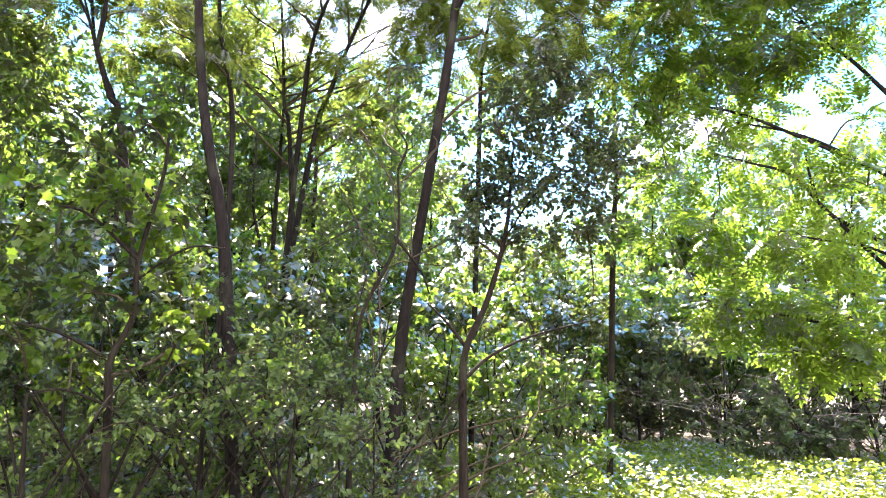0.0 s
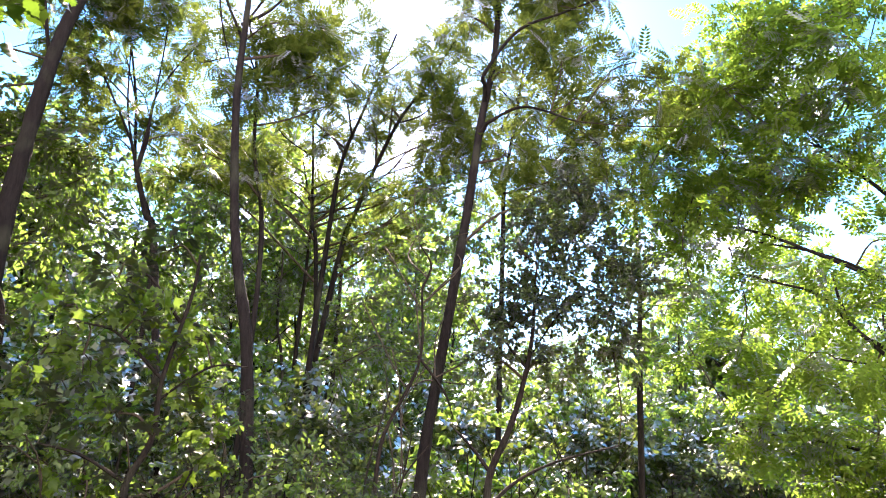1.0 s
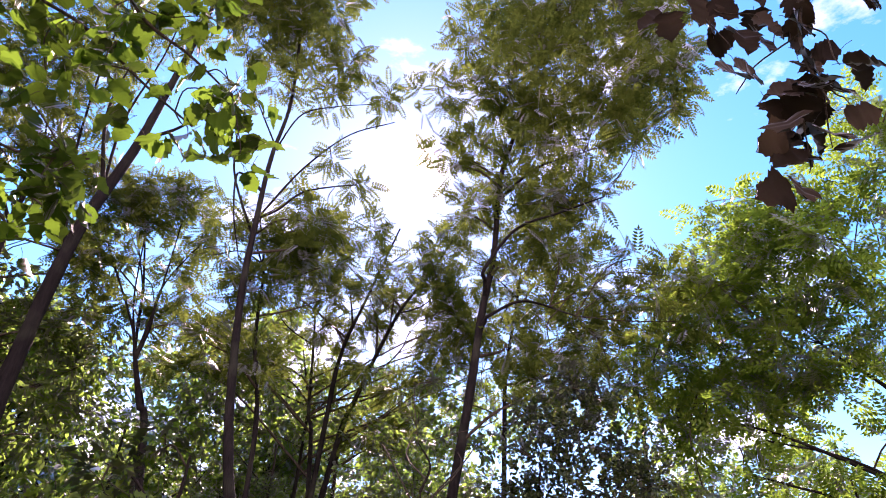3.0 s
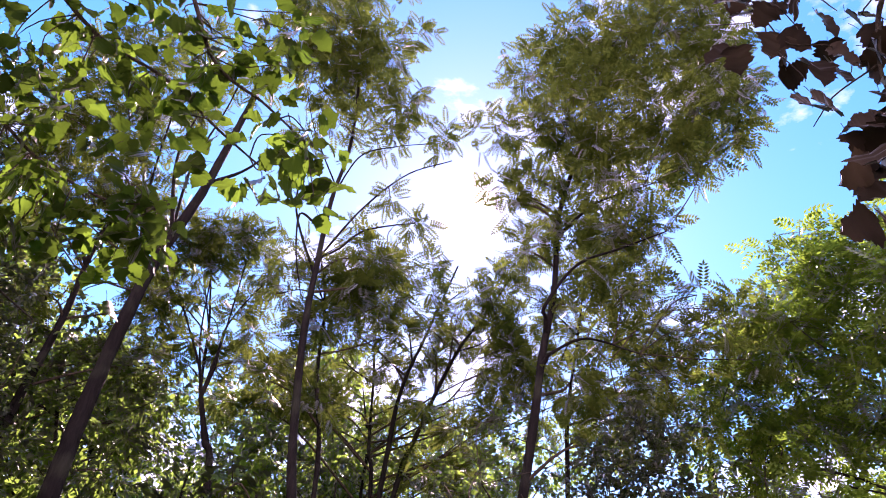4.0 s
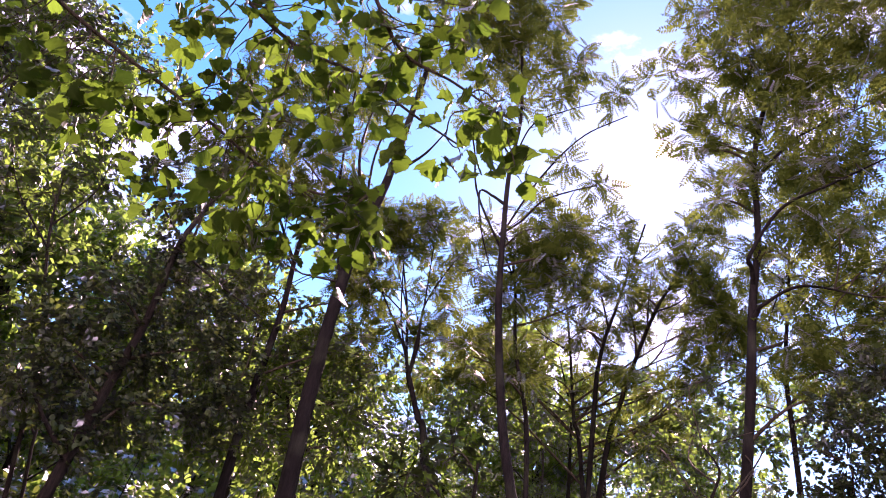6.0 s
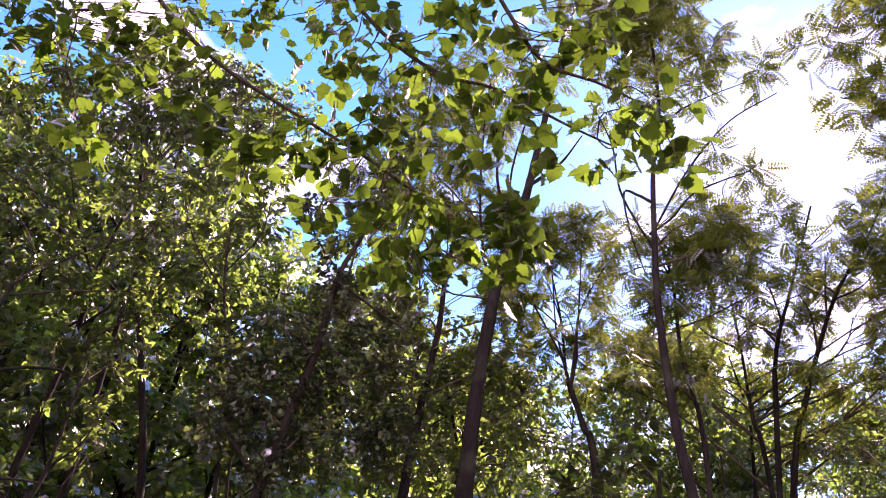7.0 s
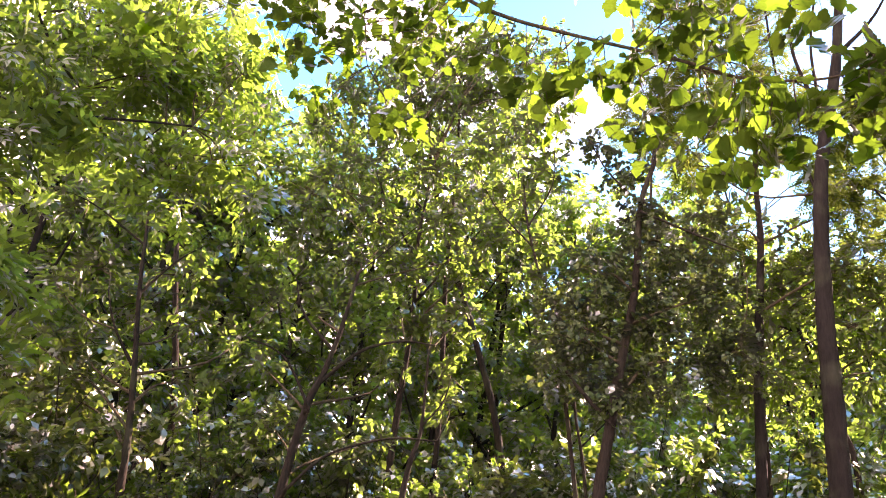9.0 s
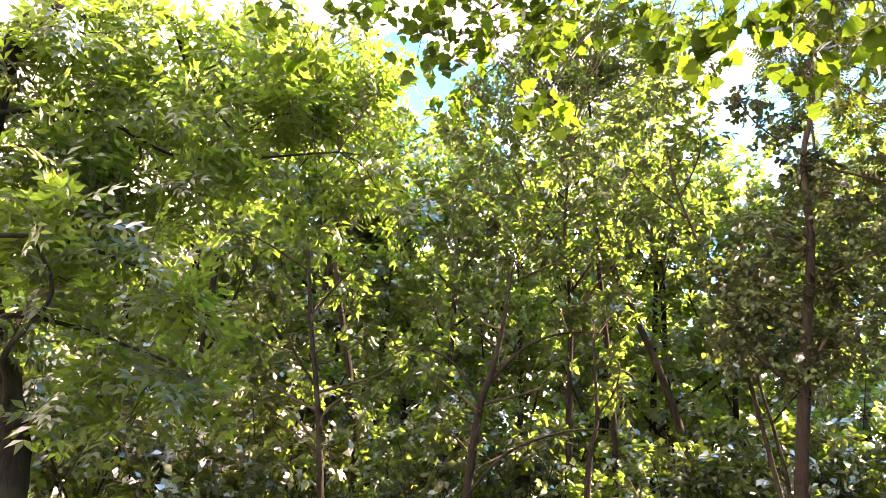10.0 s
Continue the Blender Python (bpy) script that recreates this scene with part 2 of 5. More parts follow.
def unit(v):
    v = np.asarray(v, dtype=float)
    return v / np.maximum(np.linalg.norm(v, axis=-1, keepdims=True), 1e-9)


def smooth_line(points, n):
    """A Catmull-Rom line through the points, n places along it."""
    p = np.asarray(points, dtype=float)
    if len(p) == 2:
        return p[0] + (p[1] - p[0]) * np.linspace(0, 1, n)[:, None]
    q = np.vstack([2 * p[0] - p[1], p, 2 * p[-1] - p[-2]])
    s = np.linspace(0, len(p) - 1 - 1e-6, n)
    i = s.astype(int)
    u = (s - i)[:, None]
    a, b, c, d = q[i], q[i + 1], q[i + 2], q[i + 3]
    return 0.5 * (2 * b + (c - a) * u + (2 * a - 5 * b + 4 * c - d) * u ** 2 + (3 * b - a - 3 * c + d) * u ** 3)


class Wood:
    """Gathers tapered round branches into one mesh."""

    def __init__(self):
        self.v, self.f, self.count = [], [], 0

    def branch(self, line, r0, r1, sides=6, knots=0.0, rng=None):
        line = np.asarray(line, dtype=float)
        n = len(line)
        way = unit(np.gradient(line, axis=0))
        ref = np.where(np.abs(way[:, 2:3]) > 0.9, np.array([[1.0, 0, 0]]), np.array([[0, 0, 1.0]]))
        side = unit(np.cross(way, ref[0] if n < 2 else ref.mean(axis=0)))
        up = np.cross(side, way)
        r = np.linspace(r0, r1, n)
        ang = np.linspace(0, 2 * math.pi, sides, endpoint=False)
        rr = r[:, None] * np.ones((1, sides))
        if knots and rng is not None:
            rr = rr * (1 + knots * rng.normal(size=(n, sides))) * (1 + 0.6 * knots * rng.normal(size=(n, 1)))
        ring = line[:, None] + rr[..., None] * (np.cos(ang)[None, :, None] * side[:, None] + np.sin(ang)[None, :, None] * up[:, None])
        self.v.append(ring.reshape(-1, 3))
        k = np.arange(n - 1)[:, None] * sides
        j = np.arange(sides)[None]
        j2 = (j + 1) % sides
        self.f.append((np.stack([k + j, k + j2, k + sides + j2, k + sides + j], -1).reshape(-1, 4) + self.count))
        self.count += n * sides

    def mesh(self, name, material):
        f = np.concatenate(self.f)
        return mesh_from(name, np.concatenate(self.v), f.ravel(), np.arange(len(f)) * 4, material, True)


def blade(x, y, turn, length, width, droop=0.06, z=0.0):
    """One pointed leaflet in leaf space: base, two flanks, tip."""
    c, s = math.cos(turn), math.sin(turn)
    pts = [(0, 0, 0), (0.45, 0.5 * width, 0.12 * width), (1, 0, -droop), (0.45, -0.5 * width, 0.12 * width)]
    return [(x + length * (c * a - s * b), y + length * (s * a + c * b), z + length * k) for a, b, k in pts]


def pinnate(pairs, length, width, spread, droop):
    """A feather leaf one unit long: leaflets in pairs along a stalk, and one at the end."""
    v, f = [], []
    for i in range(pairs):
        x = 0.18 + 0.68 * i / (pairs - 1)
        size = length * (0.8 + 0.35 * math.sin(math.pi * (i + 0.7) / pairs))
        for sgn in (1, -1):
            f.append([len(v), len(v) + 1, len(v) + 2, len(v) + 3])
            v += blade(x, 0, sgn * spread, size, width, droop, -0.12 * x * x)
    f.append([len(v), len(v) + 1, len(v) + 2, len(v) + 3])
    v += blade(0.86, 0, 0, length, width, droop, -0.1)
    return np.array(v), f


def oval(far, wide, narrow, droop):
    """An oval leaf one unit long, in two halves that meet at the midrib."""
    v = [(0, 0, 0), (0.3, wide, 0.06), (far, narrow, 0.02), (1, 0, -droop), (far, -narrow, 0.02), (0.3, -wide, 0.06)]
    return np.array(v), [[0, 3, 2, 1], [0, 5, 4, 3]]


LEAVES = {
    "locust": pinnate(7, 0.21, 0.46, 1.15, 0.1) + (0.19, 0.32),
    "bright": pinnate(6, 0.23, 0.46, 1.1, 0.12) + (0.22, 0.36),
    "long": pinnate(3, 0.38, 0.36, 0.85, 0.16) + (0.20, 0.32),
    "round": oval(0.72, 0.36, 0.3, 0.08) + (0.045, 0.075),
    "fine": oval(0.72, 0.34, 0.28, 0.08) + (0.026, 0.048),
    "medium": oval(0.68, 0.27, 0.22, 0.12) + (0.07, 0.12),
    "small": oval(0.68, 0.3, 0.25, 0.12) + (0.036, 0.066),
    "maple": (np.array([(0, 0, 0), (0.05, 0.4, -0.02), (0.3, 0.3, 0.03), (0.62, 0.52, -0.03), (0.62, 0.2, 0.03), (1, 0, -0.1), (0.62, -0.2, 0.03), (0.62, -0.52, -0.03), (0.3, -0.3, 0.03), (0.05, -0.4, -0.02)]),
              [[0, 2, 1], [0, 4, 3, 2], [0, 5, 4], [0, 6, 5], [0, 8, 7, 6], [0, 9, 8]], 0.05, 0.085),
    "far": (np.array([(0, 0, 0), (0.45, 0.3, 0.07), (1, 0, -0.1), (0.45, -0.3, 0.07)]), [[0, 1, 2, 3]], 0.085, 0.15),
    "distant": (np.array([(0, 0, 0), (0.45, 0.34, 0.07), (1, 0, -0.1), (0.45, -0.34, 0.07)]), [[0, 1, 2, 3]], 0.26, 0.44),
    "grass": (np.array([(0, 0.04, 0), (0, -0.04, 0), (0.55, -0.03, 0.05), (1, 0, -0.1), (0.55, 0.03, 0.05)]), [[0, 1, 2, 4], [4, 2, 3]], 0.12, 0.26),
}
LEAF_OF = {"locust": LOCUST_LEAF, "bright": SUNLIT_LEAF, "long": LONG_LEAF, "round": ROUND_LEAF, "fine": ROUND_LEAF, "medium": MEDIUM_LEAF, "maple": MAPLE_LEAF, "small": MEDIUM_LEAF, "far": MEDIUM_LEAF, "distant": MEDIUM_LEAF, "grass": MEADOW_LEAF}


def leaf_mesh(name, kind, pos, way, up, rng, material, grow=1.0):
    """Many leaves of one kind as one mesh: each at pos, pointing along way, its face towards up."""
    verts, faces, small, large = LEAVES[kind]
    size = rng.uniform(small, large, len(pos))[:, None, None] * grow
    x = unit(way)
    y = unit(np.cross(up, x))
    z = np.cross(x, y)
    v = pos[:, None] + size * (verts[None, :, 0:1] * x[:, None] + verts[None, :, 1:2] * y[:, None] + verts[None, :, 2:3] * z[:, None])
    flat = np.concatenate([np.array(f) for f in faces])
    lens = np.array([len(f) for f in faces])
    offs = np.concatenate([[0], np.cumsum(lens)[:-1]])
    n, k = len(pos), len(verts)
    loops = (flat[None] + (np.arange(n) * k)[:, None]).ravel()
    starts = (offs[None] + (np.arange(n) * len(flat))[:, None]).ravel()
    return mesh_from(name, v.reshape(-1, 3), loops, starts, material)


# leaves per square metre of a clump's outline, and leaves on one shoot
FULL = {"locust": (240, 5), "long": (330, 7), "bright": (215, 5), "round": (1250, 16), "fine": (2600, 20), "medium": (620, 12), "maple": (850, 10), "small": (1500, 14), "far": (430, 12), "distant": (90, 10)}


def shoots_of(clump, count, rng):
    """Shoots that spread from inside a clump to its uneven rim."""
    c, r = np.array(clump[:3]), clump[3]
    out = unit(rng.normal(size=(count, 3)) + np.array([0, 0, 0.15]))
    lobes = unit(rng.normal(size=(7, 3)))
    reach = 0.62 + 0.5 * np.clip((out @ lobes.T).max(axis=1), 0, 1) ** 3
    reach = reach * rng.uniform(0.62, 1.12, count)
    deep = rng.uniform(0.0, 1.0, count)[:, None] ** 0.45
    flat = np.array([1.08, 1.08, 0.88])
    a = c + out * r * reach[:, None] * deep * 0.85 * flat + rng.normal(size=(count, 3)) * r * 0.1
    b = a + unit(out + 0.75 * rng.normal(size=(count, 3)) + np.array([0, 0, -0.1])) * r * rng.uniform(0.25, 0.55, count)[:, None]
    return a, b


def tree(name, label, trunk, radii, limbs, clumps, more=(), leaves="locust", thick=1.0, seed=1, bark=None, material=None, group="", rings=6, sides=7):
    rng = np.random.default_rng(seed)
    bark = bark or SHADED_BARK
    top = new(name)
    top.location = trunk[0]
    base = np.array(trunk[0])
    tagged(top, label, "tree", group)
    line = smooth_line(trunk, 8 * len(trunk))
    w = Wood()
    r0, r1 = radii[0] * 0.82, radii[1] * 0.82
    w.branch((line if rings > 3 else line[::2]) - base, r0, r1, 10 if rings > 3 else 7, 0.035, rng)
    w.branch(smooth_line([line[0], line[1]], 3) - base, r0 * 1.45, r0 * 1.0, 10)
    part("trunk", w.mesh("trunk", bark), top)
    stems = [(line, np.linspace(r0, r1, len(line)))]
    for lm in limbs:
        ll = smooth_line(lm, rings * len(lm))
        near = np.linalg.norm(line - ll[0], axis=1).argmin()
        gap = np.linalg.norm((line[near] - ll[0])[:2])
        if gap > 0.04:
            near = np.abs(line[:, 2] - (ll[0][2] - 0.9 * gap)).argmin()
            ll = smooth_line([line[near], (line[near] + ll[0]) / 2 + np.array([0, 0, 0.1 * gap]), *lm], 6 * len(lm) + 8)
        a = min(r0 * 0.42, stems[0][1][near] * 0.7, 0.03)
        a = max(a, 0.012)
        w = Wood()
        w.branch(ll - base, a, max(0.005, a * 0.3), sides, 0.04, rng)
        part("limb", w.mesh("limb", bark), top)
        stems.append((ll, np.linspace(a, max(0.005, a * 0.3), len(ll))))
    pts = np.concatenate([s[0] for s in stems])
    rad = np.concatenate([s[1] for s in stems])
    twigs = Wood()
    per, each = FULL[leaves]
    P, W, U = [], [], []
    for c in list(clumps) + list(more):
        cc = np.array(c[:3])
        away = np.linalg.norm((pts - cc)[:, :2], axis=1)
        d = away + 0.9 * np.abs(pts[:, 2] - (cc[2] - 0.6 * away))
        i = d.argmin()
        mid = (pts[i] + cc) / 2 + rng.normal(size=3) * 0.1 * np.linalg.norm(cc - pts[i]) + np.array([0, 0, 0.05])
        twigs.branch(smooth_line([pts[i], mid, cc], 7 if rings > 3 else 4) - base, min(rad[i] * 0.7, 0.02), 0.007, 5 if rings > 3 else 3)
        count = max(6, int(per * thick * math.pi * c[3] ** 2 / each * 0.82))
        a, b = shoots_of(c, count, rng)
        for k in range(count):
            if k % (4 if rings > 3 else 14) == 0:
                s = cc + (a[k] - cc) * 0.25
                bend = (s + b[k]) / 2 + rng.normal(size=3) * 0.05 * c[3]
                twigs.branch(np.array([s, bend, b[k]]) - base, 0.0055, 0.0018, 3)
        t = np.linspace(0.15, 1.0, each)[None, :, None] + rng.normal(size=(count, each, 1)) * 0.05
        q = a[:, None] + (b - a)[:, None] * t + rng.normal(size=(count, each, 3)) * (0.03 * c[3] + 0.008)
        # the leaves of a shoot lie in one loose spray, left and right of it
        face = unit(rng.normal(size=(count, 1, 3)) * 0.5 + np.array([0, 0, 0.9]))
        way = unit(b - a)[:, None]
        side = unit(np.cross(face, way)) * np.where(np.arange(each) % 2 == 0, 1, -1)[None, :, None]
        ax = way * 0.6 + side * 0.75 + rng.normal(size=(count, each, 3)) * 0.3 + np.array([0, 0, -0.22])
        up = face + rng.normal(size=(count, each, 3)) * 0.28
        P.append(q.reshape(-1, 3)), W.append(ax.reshape(-1, 3)), U.append(up.reshape(-1, 3))
    part("twig_work", twigs.mesh("twig_work", TWIG_BARK), top, kind="stuff")
    P, W, U = np.concatenate(P), np.concatenate(W), np.concatenate(U)
    part("crown", leaf_mesh("crown", leaves, P - base, W, U, rng, material or LEAF_OF[leaves]), top, kind="stuff")
    return top


SEEDS = iter(range(11, 400))


def locust(label, trunk, radii, limbs, clumps, more=(), leaves="locust", thick=1.0):
    return tree("locust_tree", label, trunk, radii, limbs, clumps, more, leaves, thick, next(SEEDS), SHADED_BARK)


def smalltree(label, trunk, radii, limbs, clumps, more=(), leaves="medium", thick=1.0):
    return tree("young_tree", label, trunk, radii, limbs, clumps, more, leaves, thick, next(SEEDS), SHADED_YOUNG_BARK)


# ---- ground ----
def ground():
    n = 120
    u = np.linspace(-1, 1, n)
    s = np.sign(u) * (np.abs(u) ** 3) * 900 + u * 20
    x, y = np.meshgrid(s, s)
    z = 0.05 * np.sin(x * 0.9) * np.cos(y * 0.7) * np.exp(-(x ** 2 + y ** 2) / 900) - 0.05
    v = np.stack([x, y, z], -1).reshape(-1, 3)
    i = (np.arange(n - 1)[:, None] * n + np.arange(n - 1)[None]).ravel()
    f = np.stack([i, i + 1, i + n + 1, i + n], -1)
    ob = new("ground", mesh_from("ground", v, f.ravel(), np.arange(len(f)) * 4, SOIL, True))
    tagged(ob, "earthy woodland floor with leaf litter and sparse green", "ground", kind="structure")


ground()

# ---- the trees ----
locust('tall black locust with shaded furrowed trunk and feathery crown', [(-0.41, 6.17, -0.05), (-0.41, 6.19, 0.39), (-0.40, 6.27, 1.23), (-0.36, 6.35, 1.93), (-0.29, 6.43, 2.51), (-0.08, 6.47, 4.16), (0.02, 6.55, 5.16), (0.14, 6.63, 6.00), (0.20, 6.69, 7.12), (0.43, 6.75, 8.13), (0.77, 6.80, 9.60), (1.09, 6.83, 11.35)], (0.085, 0.020),
     limbs=[[(0.17, 6.63, 6.73), (0.54, 6.60, 7.15), (0.81, 6.57, 7.31), (1.21, 6.51, 7.43)],
            [(0.11, 6.45, 5.11), (0.46, 6.43, 5.28), (0.98, 6.37, 5.10)],
            [(0.35, 6.72, 7.80), (-0.09, 6.73, 8.63), (-0.55, 6.71, 8.72)],
            [(0.43, 6.81, 8.18), (1.19, 6.72, 8.93), (1.92, 6.54, 9.17)],
            [(0.68, 6.79, 9.24), (0.13, 6.83, 10.14), (-0.04, 6.83, 10.82)],
            [(0.04, 6.33, 5.61), (0.37, 6.32, 6.12), (0.85, 6.26, 6.32), (1.33, 6.18, 6.50)]],
     clumps=[(-0.61, 6.50, 8.39, 0.38), (-0.11, 6.58, 9.60, 0.54), (0.62, 6.65, 10.17, 0.70), (1.52, 6.64, 10.51, 0.81), (1.99, 6.19, 9.09, 0.64),
             (1.66, 6.41, 8.19, 0.56), (1.03, 6.67, 8.88, 0.72), (0.27, 6.44, 8.33, 0.64), (0.68, 6.54, 7.73, 0.51), (-0.08, 6.67, 7.65, 0.36),
             (0.27, 6.75, 7.00, 0.42), (-0.23, 6.57, 6.52, 0.26), (0.78, 6.58, 6.63, 0.40), (1.41, 6.51, 6.80, 0.22), (0.85, 6.45, 5.85, 0.35),
             (0.26, 6.59, 5.78, 0.28), (1.13, 6.56, 5.44, 0.28), (2.36, 6.34, 10.09, 0.61), (1.55, 6.34, 11.48, 0.57), (2.37, 6.18, 11.03, 0.46)],
     more=[(0.17, 6.69, 10.63, 0.41), (0.96, 6.42, 6.76, 0.40), (0.57, 6.56, 6.22, 0.36), (-0.38, 6.65, 7.26, 0.25), (0.50, 6.69, 5.42, 0.25),
             (-0.57, 6.57, 7.57, 0.18), (0.29, 6.63, 4.88, 0.30), (0.77, 6.67, 4.78, 0.30), (1.25, 6.67, 5.00, 0.34), (1.36, 6.72, 4.57, 0.30),
             (0.70, 6.65, 4.33, 0.26), (1.55, 6.57, 5.30, 0.28), (1.04, 6.73, 5.51, 0.29), (1.76, 6.42, 5.36, 0.26), (2.03, 6.41, 5.10, 0.23),
             (1.66, 6.57, 5.94, 0.25), (2.02, 6.52, 5.71, 0.22)]
     + [(1.43, 6.49, 9.57, 0.33), (1.87, 6.20, 8.58, 0.39), (2.19, 6.17, 8.04, 0.41), (1.84, 6.37, 10.15, 0.41), (1.01, 6.05, 9.75, 0.35), (2.11, 6.05, 9.14, 0.31), (2.22, 5.70, 8.11, 0.40), (1.53, 6.53, 8.11, 0.39), (0.65, 6.28, 9.34, 0.38), (0.26, 6.30, 8.49, 0.39), (1.76, 6.03, 7.36, 0.39), (1.16, 6.61, 7.52, 0.42), (0.70, 6.62, 8.10, 0.41)], thick=1.2)

locust('tall slender locust tree with forking upper limbs and thin airy leaves', [(-1.59, 5.85, -0.05), (-1.91, 5.96, 2.41), (-2.13, 6.03, 3.27), (-2.29, 6.12, 3.94), (-2.46, 6.20, 5.08), (-2.54, 6.31, 6.08), (-2.60, 6.44, 7.14), (-2.58, 6.59, 8.31), (-2.76, 6.67, 10.15), (-2.90, 6.77, 11.42)], (0.070, 0.015),
     limbs=[[(-2.69, 6.63, 6.17), (-3.02, 6.49, 6.92), (-3.15, 6.44, 7.72), (-3.44, 6.29, 8.51)],
            [(-2.64, 6.65, 6.44), (-2.30, 6.77, 7.24), (-1.82, 6.91, 7.96), (-1.25, 7.03, 8.33)],
            [(-2.67, 6.75, 7.61), (-2.48, 6.82, 8.23), (-2.06, 6.95, 8.52), (-1.57, 7.07, 8.70)],
            [(-2.69, 6.63, 6.34), (-2.47, 6.72, 6.57), (-2.25, 6.79, 6.89), (-1.93, 6.88, 7.06), (-1.62, 6.96, 7.17)],
            [(-2.95, 6.41, 6.85), (-2.88, 6.44, 6.31), (-2.72, 6.51, 5.75)],
            [(-2.70, 6.74, 7.59), (-3.09, 6.57, 8.37), (-3.32, 6.46, 9.04)]],
     clumps=[(-2.91, 6.38, 10.32, 0.58), (-2.34, 6.72, 10.21, 0.40), (-3.27, 6.42, 9.47, 0.43), (-2.61, 6.81, 9.55, 0.52), (-1.96, 6.80, 9.17, 0.37),
             (-1.45, 7.00, 8.79, 0.26), (-2.14, 6.87, 8.61, 0.26), (-2.78, 6.51, 8.52, 0.28), (-3.20, 6.39, 8.18, 0.20), (-1.99, 6.88, 7.53, 0.13),
             (-1.65, 7.02, 7.27, 0.21), (-2.16, 6.74, 6.43, 0.31), (-2.53, 6.69, 5.52, 0.30), (-2.66, 6.71, 6.14, 0.27), (-2.22, 6.69, 5.99, 0.30),
             (-1.84, 6.88, 6.45, 0.26), (-3.05, 6.55, 12.04, 0.82), (-3.66, 6.35, 11.46, 0.69), (-3.09, 6.36, 9.90, 0.53), (-3.65, 6.17, 9.94, 0.35)],
     more=[(-2.02, 6.90, 10.98, 0.24)], thick=1.45)

locust('thin leaning young locust with sparse dark twigs', [(-2.12, 8.70, -0.05), (-1.95, 8.74, 4.49), (-1.87, 8.75, 5.64), (-1.65, 8.80, 6.48), (-1.27, 8.86, 7.82)], (0.050, 0.015),
     limbs=[[(-1.77, 8.77, 6.09), (-1.92, 8.74, 6.72), (-2.22, 8.67, 7.25)],
            [(-1.54, 8.82, 6.97), (-1.00, 8.89, 7.54), (-0.75, 8.92, 7.77)]],
     clumps=[(-2.30, 8.50, 7.43, 0.43), (-2.76, 8.47, 7.19, 0.42), (-1.70, 8.82, 7.77, 0.31), (-2.03, 8.81, 6.85, 0.25), (-2.14, 8.64, 6.01, 0.22),
             (-1.65, 8.80, 7.25, 0.21), (-2.67, 8.61, 6.43, 0.28)], thick=1.25)

locust('thin leaning young locust with pale tips at its crown', [(-2.33, 8.87, -0.05), (-1.84, 8.96, 4.18), (-1.62, 9.01, 5.16), (-1.18, 9.07, 6.46), (-0.77, 9.12, 7.18), (-0.41, 9.14, 7.93)], (0.055, 0.012),
     limbs=[[(-1.17, 8.97, 6.40), (-0.77, 9.02, 6.63), (-0.47, 9.04, 7.24)],
            [(-1.49, 9.03, 5.43), (-1.13, 9.08, 5.82), (-1.00, 9.10, 6.19)]],
     clumps=[(-0.99, 9.01, 7.41, 0.26), (-0.70, 9.09, 6.87, 0.30), (-1.10, 9.19, 5.34, 0.28), (-0.50, 9.08, 6.30, 0.25),
             (-0.67, 9.12, 7.81, 0.27), (-1.57, 9.10, 4.63, 0.35), (-1.09, 8.95, 4.60, 0.35), (-0.70, 9.09, 5.49, 0.24), (-0.29, 9.17, 7.03, 0.26),
             (-0.09, 9.23, 6.20, 0.23),
             (-1.56, 8.43, 7.03, 0.21), (-1.13, 8.32, 6.64, 0.25), (-0.72, 8.58, 7.08, 0.27), (-0.47, 8.83, 6.42, 0.26), (-1.48, 8.25, 6.22, 0.24), (-1.95, 8.51, 6.95, 0.20), (-0.64, 8.59, 5.76, 0.22), (-1.41, 8.36, 5.33, 0.26)], thick=1.25)

locust('slim young locust forking into two bare upright limbs', [(-3.13, 8.00, -0.05), (-3.73, 7.71, 3.84), (-3.90, 7.62, 4.40), (-4.07, 7.54, 4.92)], (0.060, 0.035),
     limbs=[[(-4.07, 7.54, 4.92), (-4.21, 7.46, 5.34), (-4.59, 7.24, 6.09), (-4.80, 7.11, 6.53)],
            [(-4.06, 7.54, 4.93), (-4.02, 7.56, 5.32), (-4.03, 7.56, 5.88), (-3.84, 7.66, 6.47), (-3.59, 7.77, 6.97)],
            [(-4.13, 7.62, 5.03), (-4.31, 7.52, 5.68), (-4.41, 7.47, 6.51), (-4.47, 7.43, 7.14)],
            [(-4.03, 7.56, 5.72), (-4.03, 7.56, 6.40), (-4.04, 7.56, 7.05)]],
     clumps=[(-4.33, 7.35, 7.18, 0.41), (-4.05, 7.62, 7.34, 0.33), (-4.68, 7.35, 6.98, 0.35), (-3.84, 7.86, 6.88, 0.26), (-4.93, 7.05, 6.89, 0.32),
             (-4.86, 7.19, 6.14, 0.28), (-4.01, 7.73, 6.15, 0.19), (-4.42, 7.39, 5.61, 0.15), (-4.41, 7.50, 6.71, 0.24),
             (-4.52, 7.48, 5.33, 0.18), (-3.77, 7.75, 5.50, 0.18)], thick=1.6)

